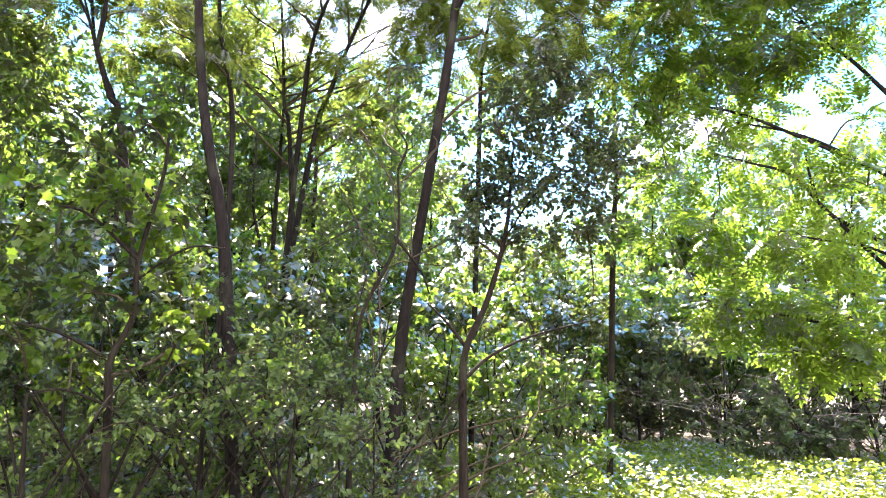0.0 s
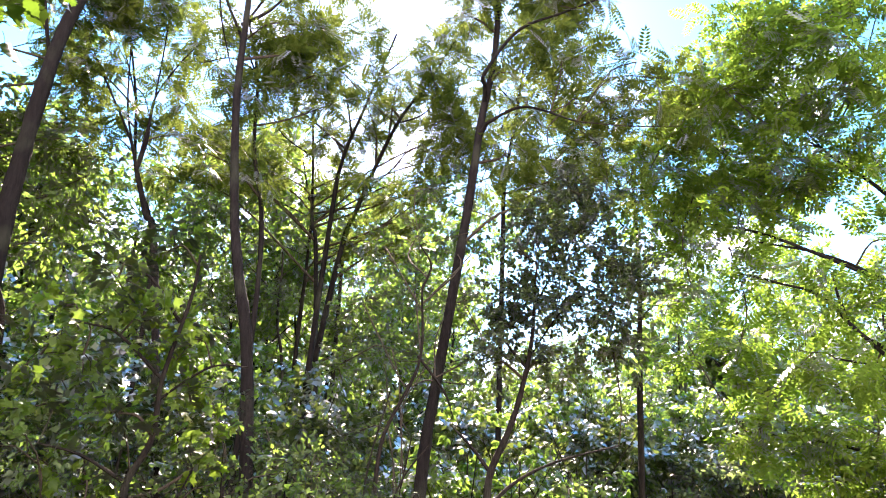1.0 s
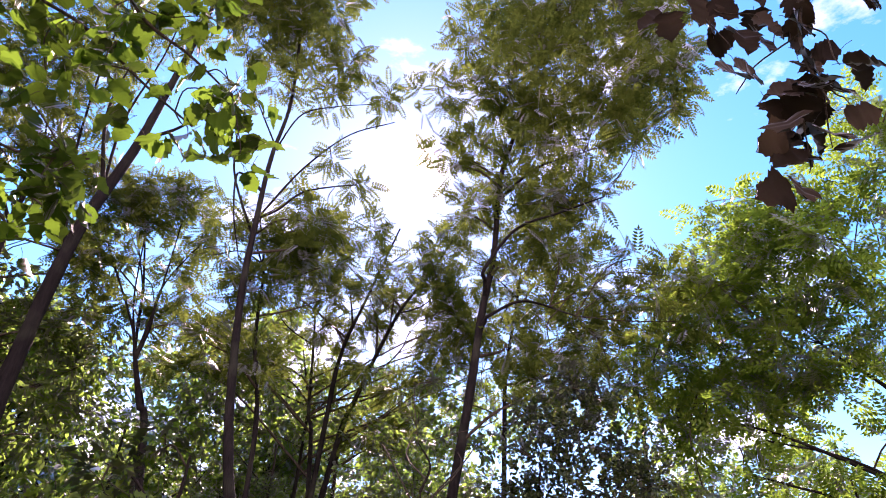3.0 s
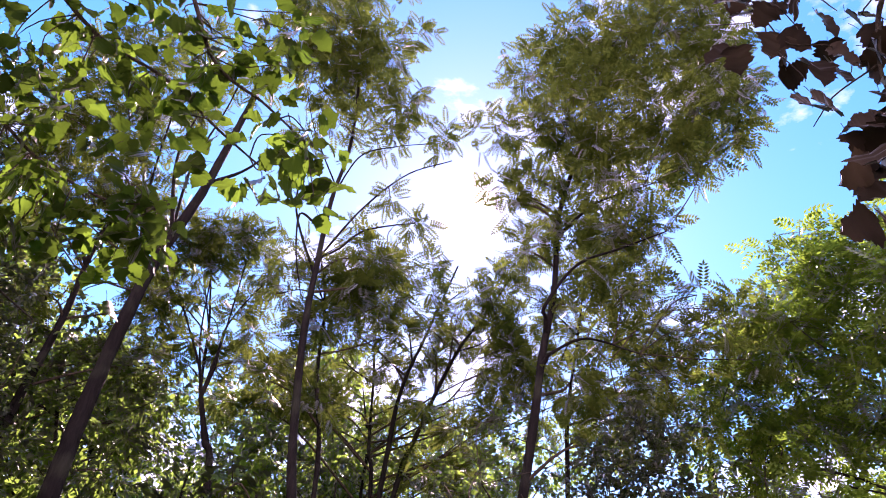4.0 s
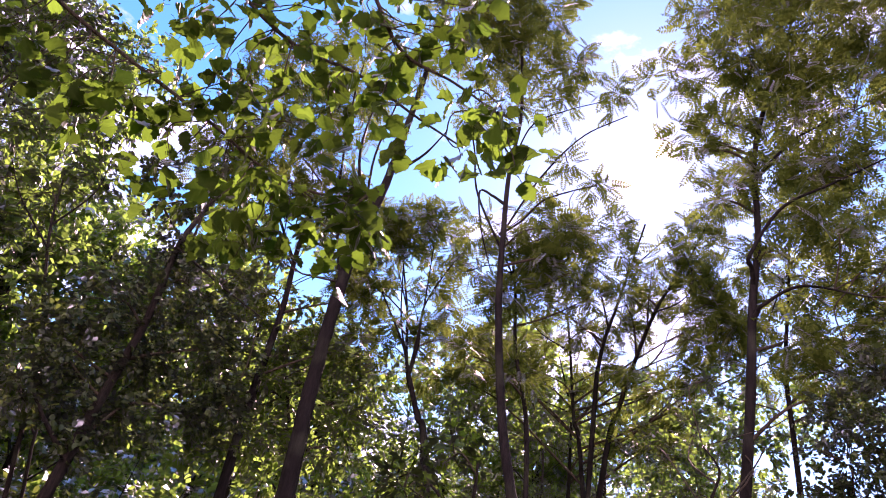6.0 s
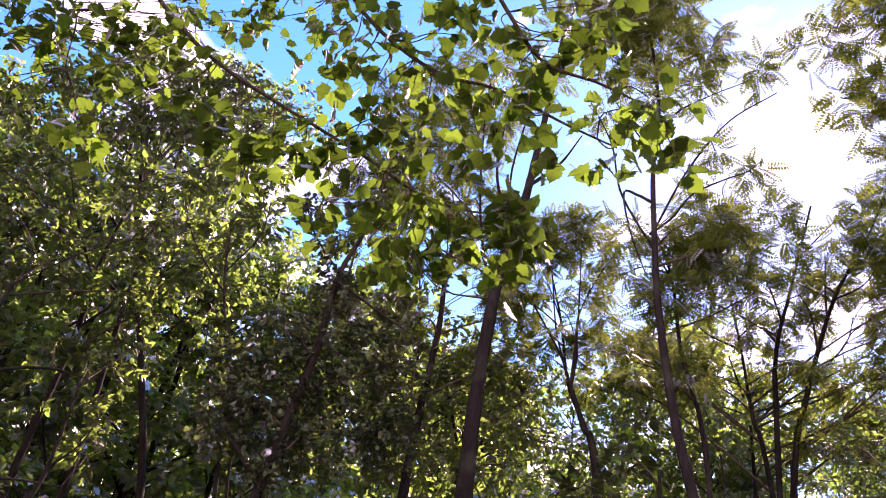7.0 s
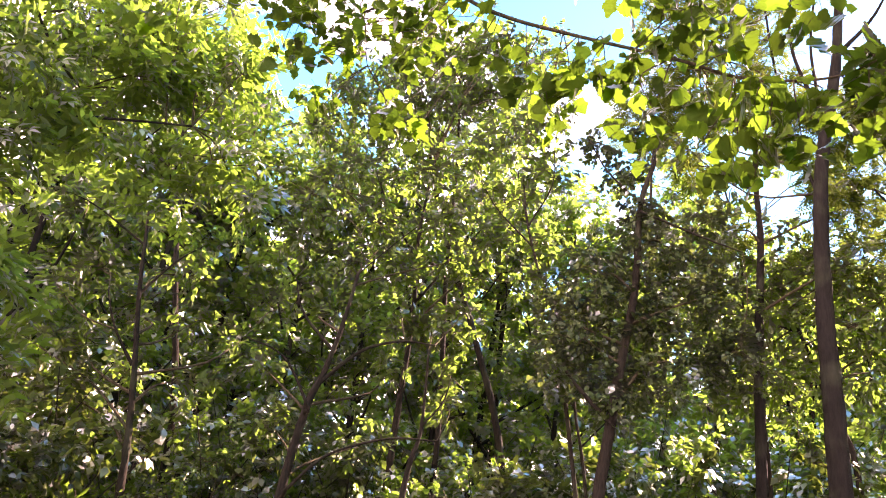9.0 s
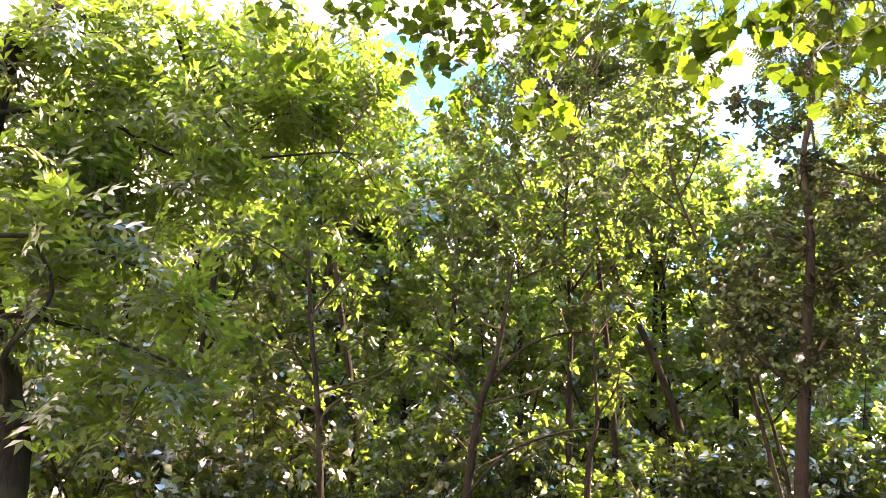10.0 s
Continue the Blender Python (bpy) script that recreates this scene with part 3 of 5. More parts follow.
locust('leaning locust trunk in shade with a high thin crown', [(-4.61, 6.31, -0.05), (-4.69, 6.41, 3.26), (-4.75, 6.48, 4.30), (-4.73, 6.59, 6.03), (-4.57, 6.79, 7.48), (-4.50, 6.94, 8.83), (-4.43, 7.07, 10.24), (-4.41, 7.18, 11.42)], (0.140, 0.030),
     limbs=[[(-4.83, 6.68, 5.76), (-5.09, 6.49, 7.13), (-5.21, 6.40, 8.89), (-5.21, 6.41, 9.72)],
            [(-4.73, 6.75, 6.73), (-4.80, 6.70, 7.89), (-4.68, 6.78, 9.11), (-4.63, 6.81, 9.96)],
            [(-4.58, 6.85, 7.72), (-4.22, 7.06, 8.17), (-3.96, 7.20, 8.73)],
            [(-4.69, 6.66, 6.76), (-4.92, 6.50, 7.88), (-4.88, 6.53, 8.98)]],
     clumps=[(-6.02, 5.56, 7.76, 0.62), (-5.69, 6.08, 7.99, 0.63), (-5.26, 6.58, 7.95, 0.42), (-5.32, 6.72, 9.24, 0.64), (-5.68, 6.05, 7.06, 0.40),
             (-5.32, 6.48, 7.35, 0.41), (-6.14, 5.86, 6.79, 0.40), (-4.65, 6.80, 9.96, 0.47), (-5.72, 6.05, 9.21, 0.63), (-6.26, 5.68, 8.89, 0.54),
             (-5.45, 6.58, 10.39, 0.59), (-6.32, 5.40, 7.30, 0.40)], thick=0.9)

locust('second leaning locust with slender dark trunk', [(-5.53, 6.34, -0.05), (-5.59, 6.48, 3.20), (-5.64, 6.58, 4.25), (-5.65, 6.70, 5.47), (-5.73, 6.76, 6.48), (-5.75, 6.88, 7.54)], (0.085, 0.030),
     limbs=[[(-5.74, 6.75, 6.29), (-6.13, 6.42, 7.14), (-6.48, 6.09, 7.85)],
            [(-5.70, 6.78, 7.07), (-5.84, 6.67, 7.96), (-6.07, 6.47, 8.79)]],
     clumps=[(-5.84, 6.47, 8.71, 0.49), (-6.43, 6.07, 7.71, 0.43), (-6.09, 6.52, 7.61, 0.43), (-5.63, 7.02, 7.19, 0.42), (-6.25, 6.18, 6.63, 0.40),
             (-6.76, 5.79, 7.30, 0.34), (-5.01, 7.39, 5.96, 0.40), (-5.93, 6.44, 5.64, 0.31), (-5.13, 7.16, 5.20, 0.30), (-4.80, 7.46, 5.29, 0.31)], thick=1.2)

smalltree('small forked tree with a dense dark crown of round leaves', [(0.20, 5.50, -0.05), (0.19, 5.50, 0.58), (0.16, 5.50, 1.33), (0.18, 5.50, 1.65), (0.32, 5.49, 1.99), (0.42, 5.48, 2.35), (0.48, 5.48, 2.71), (0.50, 5.48, 3.13)], (0.050, 0.014),
     limbs=[[(0.18, 5.50, 1.65), (0.02, 5.50, 1.84), (-0.14, 5.50, 1.99)],
            [(0.17, 5.50, 1.41), (0.38, 5.55, 1.60), (0.69, 5.59, 1.76), (1.16, 5.58, 1.90)],
            [(0.15, 5.40, 1.33), (0.02, 5.40, 1.08), (-0.10, 5.40, 0.89)],
            [(0.47, 5.58, 2.55), (0.76, 5.55, 2.97), (1.11, 5.49, 3.16)],
            [(0.51, 5.58, 2.97), (0.75, 5.55, 3.45), (0.93, 5.52, 3.79)],
            [(0.44, 5.48, 2.44), (0.26, 5.49, 2.66), (0.16, 5.50, 2.89)]],
     clumps=[(0.46, 5.35, 3.28, 0.34), (0.82, 5.39, 3.54, 0.35), (1.15, 5.42, 3.33, 0.35), (0.72, 5.60, 2.98, 0.40), (1.08, 5.30, 2.92, 0.34),
             (0.30, 5.49, 2.76, 0.32), (0.42, 5.55, 3.73, 0.26), (0.76, 5.34, 3.90, 0.28), (1.34, 5.30, 3.13, 0.23), (0.18, 5.53, 2.48, 0.25),
             (0.63, 5.57, 2.51, 0.27), (1.08, 5.32, 2.57, 0.27), (0.39, 5.49, 3.04, 0.30), (1.01, 5.46, 3.86, 0.22)], leaves='fine', thick=1.55)

smalltree('slender hazel-like shrub with upright thin stems and backlit leaves', [(-0.65, 5.26, -0.05), (-0.65, 5.26, 0.55), (-0.65, 5.26, 1.27), (-0.62, 5.26, 1.85), (-0.39, 5.29, 2.42), (-0.40, 5.29, 3.00)], (0.030, 0.010),
     limbs=[[(-0.70, 5.15, 0.57), (-0.71, 5.15, 1.52), (-0.58, 5.17, 2.18)],
            [(-0.48, 5.38, 0.54), (-0.50, 5.38, 1.27), (-0.42, 5.38, 1.87)],
            [(-0.59, 5.27, 1.27), (-0.44, 5.28, 1.61), (-0.28, 5.29, 1.82)],
            [(-0.40, 5.29, 2.47), (-0.19, 5.30, 2.21), (-0.12, 5.30, 2.04)],
            [(-0.40, 5.29, 3.00), (-0.34, 5.29, 3.19), (-0.44, 5.28, 3.36)]],
     clumps=[(-0.56, 6.74, 3.98, 0.35), (-0.90, 6.80, 3.75, 0.35), (-0.22, 6.93, 3.88, 0.29), (-0.62, 7.03, 3.48, 0.41), (-1.08, 6.72, 3.20, 0.34),
             (-0.20, 6.90, 3.28, 0.34), (-0.86, 6.94, 2.74, 0.37), (-0.39, 6.77, 2.67, 0.30), (-1.27, 6.74, 2.58, 0.34), (-0.06, 6.93, 2.48, 0.23),
             (-0.77, 6.95, 2.06, 0.23), (-1.17, 6.72, 1.92, 0.30), (-1.05, 6.82, 1.39, 0.28), (-0.13, 6.96, 1.48, 0.22), (-0.11, 6.81, 1.00, 0.22),
             (0.53, 6.84, 1.13, 0.28), (0.96, 6.87, 1.57, 0.31), (1.19, 6.92, 1.15, 0.31), (0.85, 6.76, 0.73, 0.33), (0.55, 6.88, 0.50, 0.28)],
     more=[(-0.86, 6.93, 0.76, 0.31), (-0.09, 6.79, 0.49, 0.28), (-0.08, 6.86, 3.27, 0.31), (0.01, 6.93, 3.89, 0.27), (-0.24, 6.98, 4.39, 0.24),
             (-0.47, 6.82, 4.50, 0.24)], leaves='small', thick=0.85)

smalltree('leafy tree filling the gap behind the small forked tree', [(1.99, 8.52, -0.05), (2.04, 8.51, 2.95), (2.07, 8.50, 3.73), (2.07, 8.50, 4.58), (2.03, 8.51, 5.51)], (0.050, 0.020),
     limbs=[[(2.06, 8.50, 4.00), (2.42, 8.41, 4.42), (2.63, 8.34, 4.70)],
            [(2.07, 8.50, 4.58), (1.72, 8.58, 5.05), (1.59, 8.60, 5.37)]],
     clumps=[(1.97, 8.35, 5.13, 0.45), (2.28, 8.39, 4.55, 0.45), (2.27, 8.49, 5.85, 0.35), (2.46, 8.56, 3.76, 0.41), (1.55, 8.53, 4.87, 0.30),
             (2.61, 8.35, 5.15, 0.31), (1.89, 8.62, 4.24, 0.30), (1.91, 8.39, 3.17, 0.35), (2.44, 8.37, 6.35, 0.30), (2.92, 8.28, 5.86, 0.30),
             (2.90, 8.34, 6.48, 0.24)], leaves='medium', thick=1.2)

smalltree('loose leafy tree with thin crooked stem among the locusts', [(-3.26, 13.57, -0.05), (-3.59, 13.48, 3.29), (-3.81, 13.42, 4.40), (-3.86, 13.41, 5.73), (-4.15, 13.32, 6.89)], (0.045, 0.015),
     limbs=[[(-3.83, 13.42, 4.83), (-4.67, 13.15, 5.61), (-5.38, 12.88, 6.18)],
            [(-3.90, 13.60, 5.32), (-3.07, 13.82, 6.01), (-2.17, 13.98, 6.22)],
            [(-4.01, 13.57, 6.01), (-2.33, 13.96, 5.49), (-0.73, 14.13, 5.72)]],
     clumps=[(-0.52, 13.93, 6.15, 0.53), (0.21, 14.09, 5.40, 0.47), (-1.48, 14.14, 6.30, 0.54), (-0.70, 14.38, 4.97, 0.66), (-2.05, 13.83, 5.23, 0.64),
             (-2.91, 13.85, 4.75, 0.70), (-3.78, 13.81, 6.10, 0.67), (-3.91, 13.32, 4.80, 0.69), (-5.61, 12.92, 6.67, 0.54), (-5.78, 13.01, 5.75, 0.66),
             (-4.59, 13.61, 6.99, 0.56), (-5.02, 13.07, 4.69, 0.58), (-2.40, 13.95, 4.14, 0.70), (-1.09, 14.29, 4.04, 0.70), (-3.04, 13.63, 6.07, 0.47)], leaves='medium', thick=0.65)

locust('thin locust sapling filling the gap among taller trunks', [(-1.79, 9.39, -0.05), (-2.19, 9.29, 4.28), (-2.31, 9.26, 4.95), (-2.39, 9.24, 5.87), (-2.50, 9.22, 6.88)], (0.045, 0.015),
     limbs=[[(-2.40, 9.24, 5.96), (-2.85, 9.12, 6.24), (-3.09, 9.04, 6.66)],
            [(-2.43, 9.23, 6.13), (-1.99, 9.33, 6.58), (-1.42, 9.43, 6.85)]],
     clumps=[(-2.54, 9.09, 7.01, 0.32), (-0.75, 9.47, 6.51, 0.28), (-1.38, 9.47, 6.92, 0.26), (-2.86, 9.21, 6.67, 0.26), (-0.66, 9.45, 7.29, 0.29),
             (-0.43, 9.41, 6.04, 0.30), (0.22, 9.49, 6.38, 0.27), (-2.13, 9.35, 6.29, 0.34),
             (-2.77, 9.24, 6.12, 0.26), (-4.22, 8.49, 5.94, 0.35), (-3.73, 8.80, 5.60, 0.35), (-3.49, 8.98, 6.14, 0.34), (-4.14, 8.48, 5.35, 0.33),
             (-3.14, 8.98, 5.71, 0.30), (-1.72, 9.42, 6.44, 0.29), (-0.12, 9.64, 6.82, 0.30), (0.78, 9.42, 6.11, 0.30), (0.47, 9.52, 6.88, 0.28)],
     more=[(-0.69, 9.58, 6.11, 0.29), (-1.62, 9.46, 6.33, 0.27), (-1.27, 9.36, 6.84, 0.30), (-1.84, 9.28, 5.75, 0.26), (-0.58, 9.04, 5.43, 0.27), (-2.17, 9.40, 5.40, 0.28), (-3.00, 8.95, 5.50, 0.34), (-2.74, 9.09, 7.20, 0.28), (-0.27, 9.27, 6.13, 0.27), (-1.00, 9.16, 5.19, 0.28)], thick=1.3)

smalltree('dense leafy tree standing back among the locust trunks', [(-2.79, 14.68, -0.05), (-2.88, 14.66, 5.80), (-2.89, 14.66, 6.39), (-3.05, 14.63, 7.12)], (0.060, 0.030),
     limbs=[[(-2.94, 14.65, 6.26), (-4.18, 14.35, 6.69), (-4.87, 14.14, 6.95)],
            [(-2.93, 14.65, 6.39), (-1.81, 14.83, 7.01), (-0.59, 14.92, 7.24)]],
     clumps=[(-4.25, 14.11, 7.36, 0.57), (-3.33, 14.50, 7.44, 0.58), (-2.35, 14.83, 7.36, 0.58), (-1.39, 15.10, 6.88, 0.62), (-2.46, 14.58, 6.39, 0.60),
             (-3.68, 14.49, 6.53, 0.61), (-4.68, 14.36, 6.67, 0.62), (-4.96, 13.89, 7.36, 0.54), (-0.52, 14.86, 6.85, 0.53), (0.14, 15.00, 7.44, 0.58),
             (-1.13, 15.07, 7.79, 0.47), (-6.04, 13.51, 6.64, 0.63), (-5.39, 13.95, 6.97, 0.61), (1.13, 15.03, 7.77, 0.59), (1.78, 14.60, 7.14, 0.57),
             (-5.58, 13.79, 5.93, 0.62), (0.74, 14.99, 6.72, 0.61), (-2.15, 14.98, 7.83, 0.53)], leaves='far', thick=1.45)

smalltree('young maple sapling with crooked stem and broad lobed leaves', [(-1.84, 4.11, -0.05), (-1.87, 4.10, 0.71), (-1.90, 4.08, 1.28), (-1.91, 4.08, 1.48), (-1.82, 4.11, 1.74), (-1.82, 4.11, 2.07), (-1.74, 4.15, 2.60), (-1.73, 4.15, 2.86)], (0.035, 0.010),
     limbs=[[(-1.91, 4.08, 1.48), (-2.14, 3.96, 1.62), (-2.33, 3.85, 1.67)],
            [(-1.87, 4.20, 1.95), (-1.62, 4.31, 2.18), (-1.40, 4.38, 2.20)],
            [(-1.82, 4.11, 2.07), (-2.08, 3.99, 2.31), (-2.26, 3.89, 2.35)],
            [(-1.86, 3.99, 1.23), (-2.06, 3.89, 1.32), (-2.22, 3.80, 1.29)],
            [(-1.78, 4.13, 2.42), (-1.97, 4.04, 2.67), (-2.14, 3.96, 2.74)]],
     clumps=[(-2.12, 3.95, 2.64, 0.30), (-1.91, 4.15, 2.89, 0.25), (-2.04, 4.17, 2.42, 0.30), (-1.76, 4.36, 2.36, 0.27), (-2.23, 3.94, 2.17, 0.26),
             (-2.36, 3.95, 1.90, 0.26), (-1.72, 4.34, 1.97, 0.26), (-2.01, 4.04, 1.86, 0.22), (-2.29, 3.96, 1.56, 0.22), (-1.55, 4.36, 1.66, 0.22),
             (-2.18, 4.13, 1.47, 0.19), (-2.36, 3.89, 2.44, 0.21), (-2.45, 3.89, 2.15, 0.19)], leaves='maple', thick=0.85)

locust('spreading locust with sunlit yellow-green feathery branches at the meadow', [(4.82, 5.88, -0.05), (4.82, 5.87, 0.63), (4.84, 5.86, 1.43), (4.81, 5.89, 2.27), (4.82, 5.88, 2.95), (4.81, 5.89, 3.86), (4.83, 5.87, 4.91)], (0.100, 0.040),
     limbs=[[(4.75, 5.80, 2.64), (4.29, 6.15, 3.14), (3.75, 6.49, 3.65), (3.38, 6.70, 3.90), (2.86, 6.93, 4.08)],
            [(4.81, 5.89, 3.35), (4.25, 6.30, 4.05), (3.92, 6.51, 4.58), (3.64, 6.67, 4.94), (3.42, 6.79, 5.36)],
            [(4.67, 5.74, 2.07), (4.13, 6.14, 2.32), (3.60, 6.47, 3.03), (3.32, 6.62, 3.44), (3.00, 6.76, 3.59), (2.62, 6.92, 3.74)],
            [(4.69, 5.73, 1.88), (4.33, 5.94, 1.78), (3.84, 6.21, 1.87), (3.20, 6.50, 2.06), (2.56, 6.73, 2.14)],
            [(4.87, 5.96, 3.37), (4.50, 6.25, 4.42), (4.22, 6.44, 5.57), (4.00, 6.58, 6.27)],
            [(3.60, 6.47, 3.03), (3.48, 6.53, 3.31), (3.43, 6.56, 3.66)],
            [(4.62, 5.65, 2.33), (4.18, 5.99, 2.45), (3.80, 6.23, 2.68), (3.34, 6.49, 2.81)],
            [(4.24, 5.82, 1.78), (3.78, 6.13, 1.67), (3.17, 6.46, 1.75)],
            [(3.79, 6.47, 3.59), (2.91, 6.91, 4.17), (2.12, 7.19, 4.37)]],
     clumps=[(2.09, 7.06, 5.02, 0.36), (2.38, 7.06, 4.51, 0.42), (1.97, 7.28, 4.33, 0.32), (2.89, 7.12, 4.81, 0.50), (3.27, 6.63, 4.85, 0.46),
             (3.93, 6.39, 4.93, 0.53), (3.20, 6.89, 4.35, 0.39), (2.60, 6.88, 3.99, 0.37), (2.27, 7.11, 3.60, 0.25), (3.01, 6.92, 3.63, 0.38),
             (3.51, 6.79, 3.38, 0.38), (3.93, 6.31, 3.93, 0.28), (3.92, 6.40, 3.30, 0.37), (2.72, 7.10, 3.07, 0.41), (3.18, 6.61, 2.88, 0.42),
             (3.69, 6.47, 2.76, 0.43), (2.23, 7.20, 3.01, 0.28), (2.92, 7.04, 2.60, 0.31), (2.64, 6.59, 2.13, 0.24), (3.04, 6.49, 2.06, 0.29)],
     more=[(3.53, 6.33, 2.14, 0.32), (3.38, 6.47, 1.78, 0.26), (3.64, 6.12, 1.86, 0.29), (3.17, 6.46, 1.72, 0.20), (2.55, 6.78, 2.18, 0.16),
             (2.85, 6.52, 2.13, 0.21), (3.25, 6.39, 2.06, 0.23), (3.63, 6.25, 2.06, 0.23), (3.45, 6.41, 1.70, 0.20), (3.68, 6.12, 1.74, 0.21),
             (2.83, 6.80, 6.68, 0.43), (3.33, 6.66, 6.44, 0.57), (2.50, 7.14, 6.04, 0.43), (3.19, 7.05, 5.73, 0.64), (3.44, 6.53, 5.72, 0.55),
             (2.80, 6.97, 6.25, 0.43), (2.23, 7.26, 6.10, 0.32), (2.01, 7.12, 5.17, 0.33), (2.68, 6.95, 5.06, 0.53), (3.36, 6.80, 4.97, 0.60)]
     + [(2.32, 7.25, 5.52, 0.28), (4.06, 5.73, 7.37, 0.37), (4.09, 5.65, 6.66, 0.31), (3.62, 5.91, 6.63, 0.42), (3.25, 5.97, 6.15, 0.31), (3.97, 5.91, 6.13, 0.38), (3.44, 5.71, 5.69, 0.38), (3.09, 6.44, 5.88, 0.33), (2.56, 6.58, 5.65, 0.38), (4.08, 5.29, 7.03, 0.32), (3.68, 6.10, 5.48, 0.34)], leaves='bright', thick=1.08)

smalltree('thin upright sapling with bright translucent leaves', [(-6.18, 4.98, -0.05), (-6.57, 4.43, 3.80), (-6.69, 4.26, 4.41), (-6.82, 4.05, 5.20), (-6.88, 3.95, 5.87)], (0.030, 0.012),
     limbs=[[(-6.78, 4.12, 4.93), (-7.01, 3.73, 5.36), (-7.13, 3.51, 5.73)],
            [(-6.82, 4.06, 5.20), (-6.69, 4.26, 5.77), (-6.69, 4.26, 6.27)]],
     clumps=[(-7.13, 3.41, 6.16, 0.43), (-6.99, 3.86, 6.53, 0.45), (-7.33, 3.46, 5.59, 0.43), (-7.14, 3.99, 5.62, 0.40), (-6.71, 4.23, 5.92, 0.39),
             (-7.13, 3.73, 5.01, 0.35), (-7.49, 3.25, 5.26, 0.42), (-6.72, 4.24, 4.98, 0.24), (-6.83, 4.17, 4.53, 0.24), (-7.58, 2.90, 5.85, 0.43),
             (-6.90, 4.32, 6.64, 0.34)], leaves='medium', thick=1.2)

smalltree('shaded dark-crowned tree with sparse upper limbs', [(-5.93, 4.37, -0.05), (-5.86, 4.47, 1.93), (-5.80, 4.56, 2.86), (-5.77, 4.62, 3.39), (-5.66, 4.70, 4.35), (-5.65, 4.73, 5.28), (-5.55, 4.86, 5.95), (-5.56, 4.87, 6.46)], (0.085, 0.020),
     limbs=[[(-5.56, 4.79, 5.38), (-5.55, 4.80, 5.91), (-5.49, 4.86, 6.38)],
            [(-5.65, 4.78, 5.30), (-5.91, 4.47, 5.72), (-6.07, 4.27, 6.19)],
            [(-5.78, 4.55, 2.86), (-6.00, 4.31, 3.18), (-6.11, 4.16, 3.40)],
            [(-5.59, 4.70, 5.17), (-5.18, 5.12, 4.89), (-4.87, 5.40, 4.70)]],
     clumps=[(-5.95, 4.43, 4.46, 0.50), (-5.61, 5.02, 4.91, 0.49), (-5.84, 4.98, 4.09, 0.58), (-5.41, 5.55, 4.41, 0.46), (-6.08, 4.40, 3.76, 0.43),
             (-5.83, 4.88, 3.37, 0.50), (-5.44, 5.45, 3.60, 0.48), (-5.72, 4.82, 5.26, 0.33), (-5.29, 5.38, 5.18, 0.30), (-6.38, 4.28, 3.37, 0.44),
             (-6.01, 4.83, 5.88, 0.32), (-6.07, 4.48, 6.17, 0.28), (-5.77, 4.95, 6.31, 0.25), (-6.41, 4.31, 4.13, 0.39), (-5.02, 5.47, 3.71, 0.37),
             (-5.97, 4.64, 3.07, 0.37)], leaves='round', thick=1.4)

smalltree('crooked forked tree with spreading shaded branches', [(-7.91, 1.96, -0.05), (-7.89, 2.04, 1.76), (-7.86, 2.13, 2.74), (-7.83, 2.23, 3.12), (-7.79, 2.32, 3.64), (-7.77, 2.39, 4.33)], (0.075, 0.020),
     limbs=[[(-7.84, 2.19, 2.99), (-7.70, 2.57, 3.43), (-7.53, 2.97, 3.61), (-7.37, 3.31, 3.62)],
            [(-7.76, 2.10, 2.72), (-7.86, 1.77, 3.19), (-7.97, 1.33, 3.34)],
            [(-7.81, 2.28, 3.38), (-7.93, 1.89, 3.75), (-7.97, 1.73, 4.14)],
            [(-7.86, 2.42, 4.36), (-7.74, 2.75, 4.81), (-7.63, 3.00, 5.12)],
            [(-7.67, 2.06, 1.90), (-7.56, 2.37, 2.26), (-7.34, 2.90, 2.50), (-7.11, 3.36, 2.55)]],
     clumps=[(-8.50, 1.83, 4.78, 0.40), (-8.43, 2.43, 4.70, 0.44), (-8.33, 3.02, 4.76, 0.44), (-8.11, 3.72, 4.98, 0.41), (-8.58, 1.74, 3.88, 0.39),
             (-8.49, 2.42, 4.03, 0.36), (-8.21, 3.40, 3.99, 0.40), (-7.77, 3.79, 4.14, 0.32), (-8.64, 1.75, 3.19, 0.28), (-8.24, 3.17, 3.44, 0.25),
             (-8.00, 3.88, 3.06, 0.32), (-8.55, 1.90, 5.30, 0.37), (-8.41, 2.64, 5.32, 0.37), (-8.71, 2.05, 2.53, 0.42), (-8.19, 2.86, 2.44, 0.34)], leaves='medium', thick=1.2)

smalltree('upright young tree with dark slim trunk among shaded leaves', [(-8.68, 0.75, -0.05), (-8.69, 0.61, 1.65), (-8.71, 0.45, 2.65), (-8.72, 0.22, 3.69), (-8.73, 0.05, 4.69)], (0.060, 0.020),
     limbs=[[(-8.71, 0.37, 2.90), (-8.73, 0.09, 3.26), (-8.73, -0.10, 3.65)],
            [(-8.72, 0.22, 3.69), (-8.70, 0.50, 4.16), (-8.67, 0.74, 4.42)],
            [(-8.73, 0.13, 4.25), (-8.73, -0.45, 4.53), (-8.72, -0.79, 4.61)]],
     clumps=[(-9.15, -0.73, 4.63, 0.45), (-9.28, 0.05, 4.73, 0.38), (-9.39, -0.27, 4.01, 0.41), (-9.42, 0.73, 4.26, 0.38), (-9.23, -0.63, 3.70, 0.36),
             (-9.25, 0.93, 3.63, 0.33), (-9.43, -0.13, 3.16, 0.37), (-9.10, 1.00, 2.90, 0.36), (-9.29, -0.10, 2.52, 0.36), (-9.34, 0.37, 3.57, 0.22),
             (-9.47, -0.65, 3.03, 0.37), (-9.07, 1.50, 3.52, 0.33)], leaves='medium', thick=1.2)

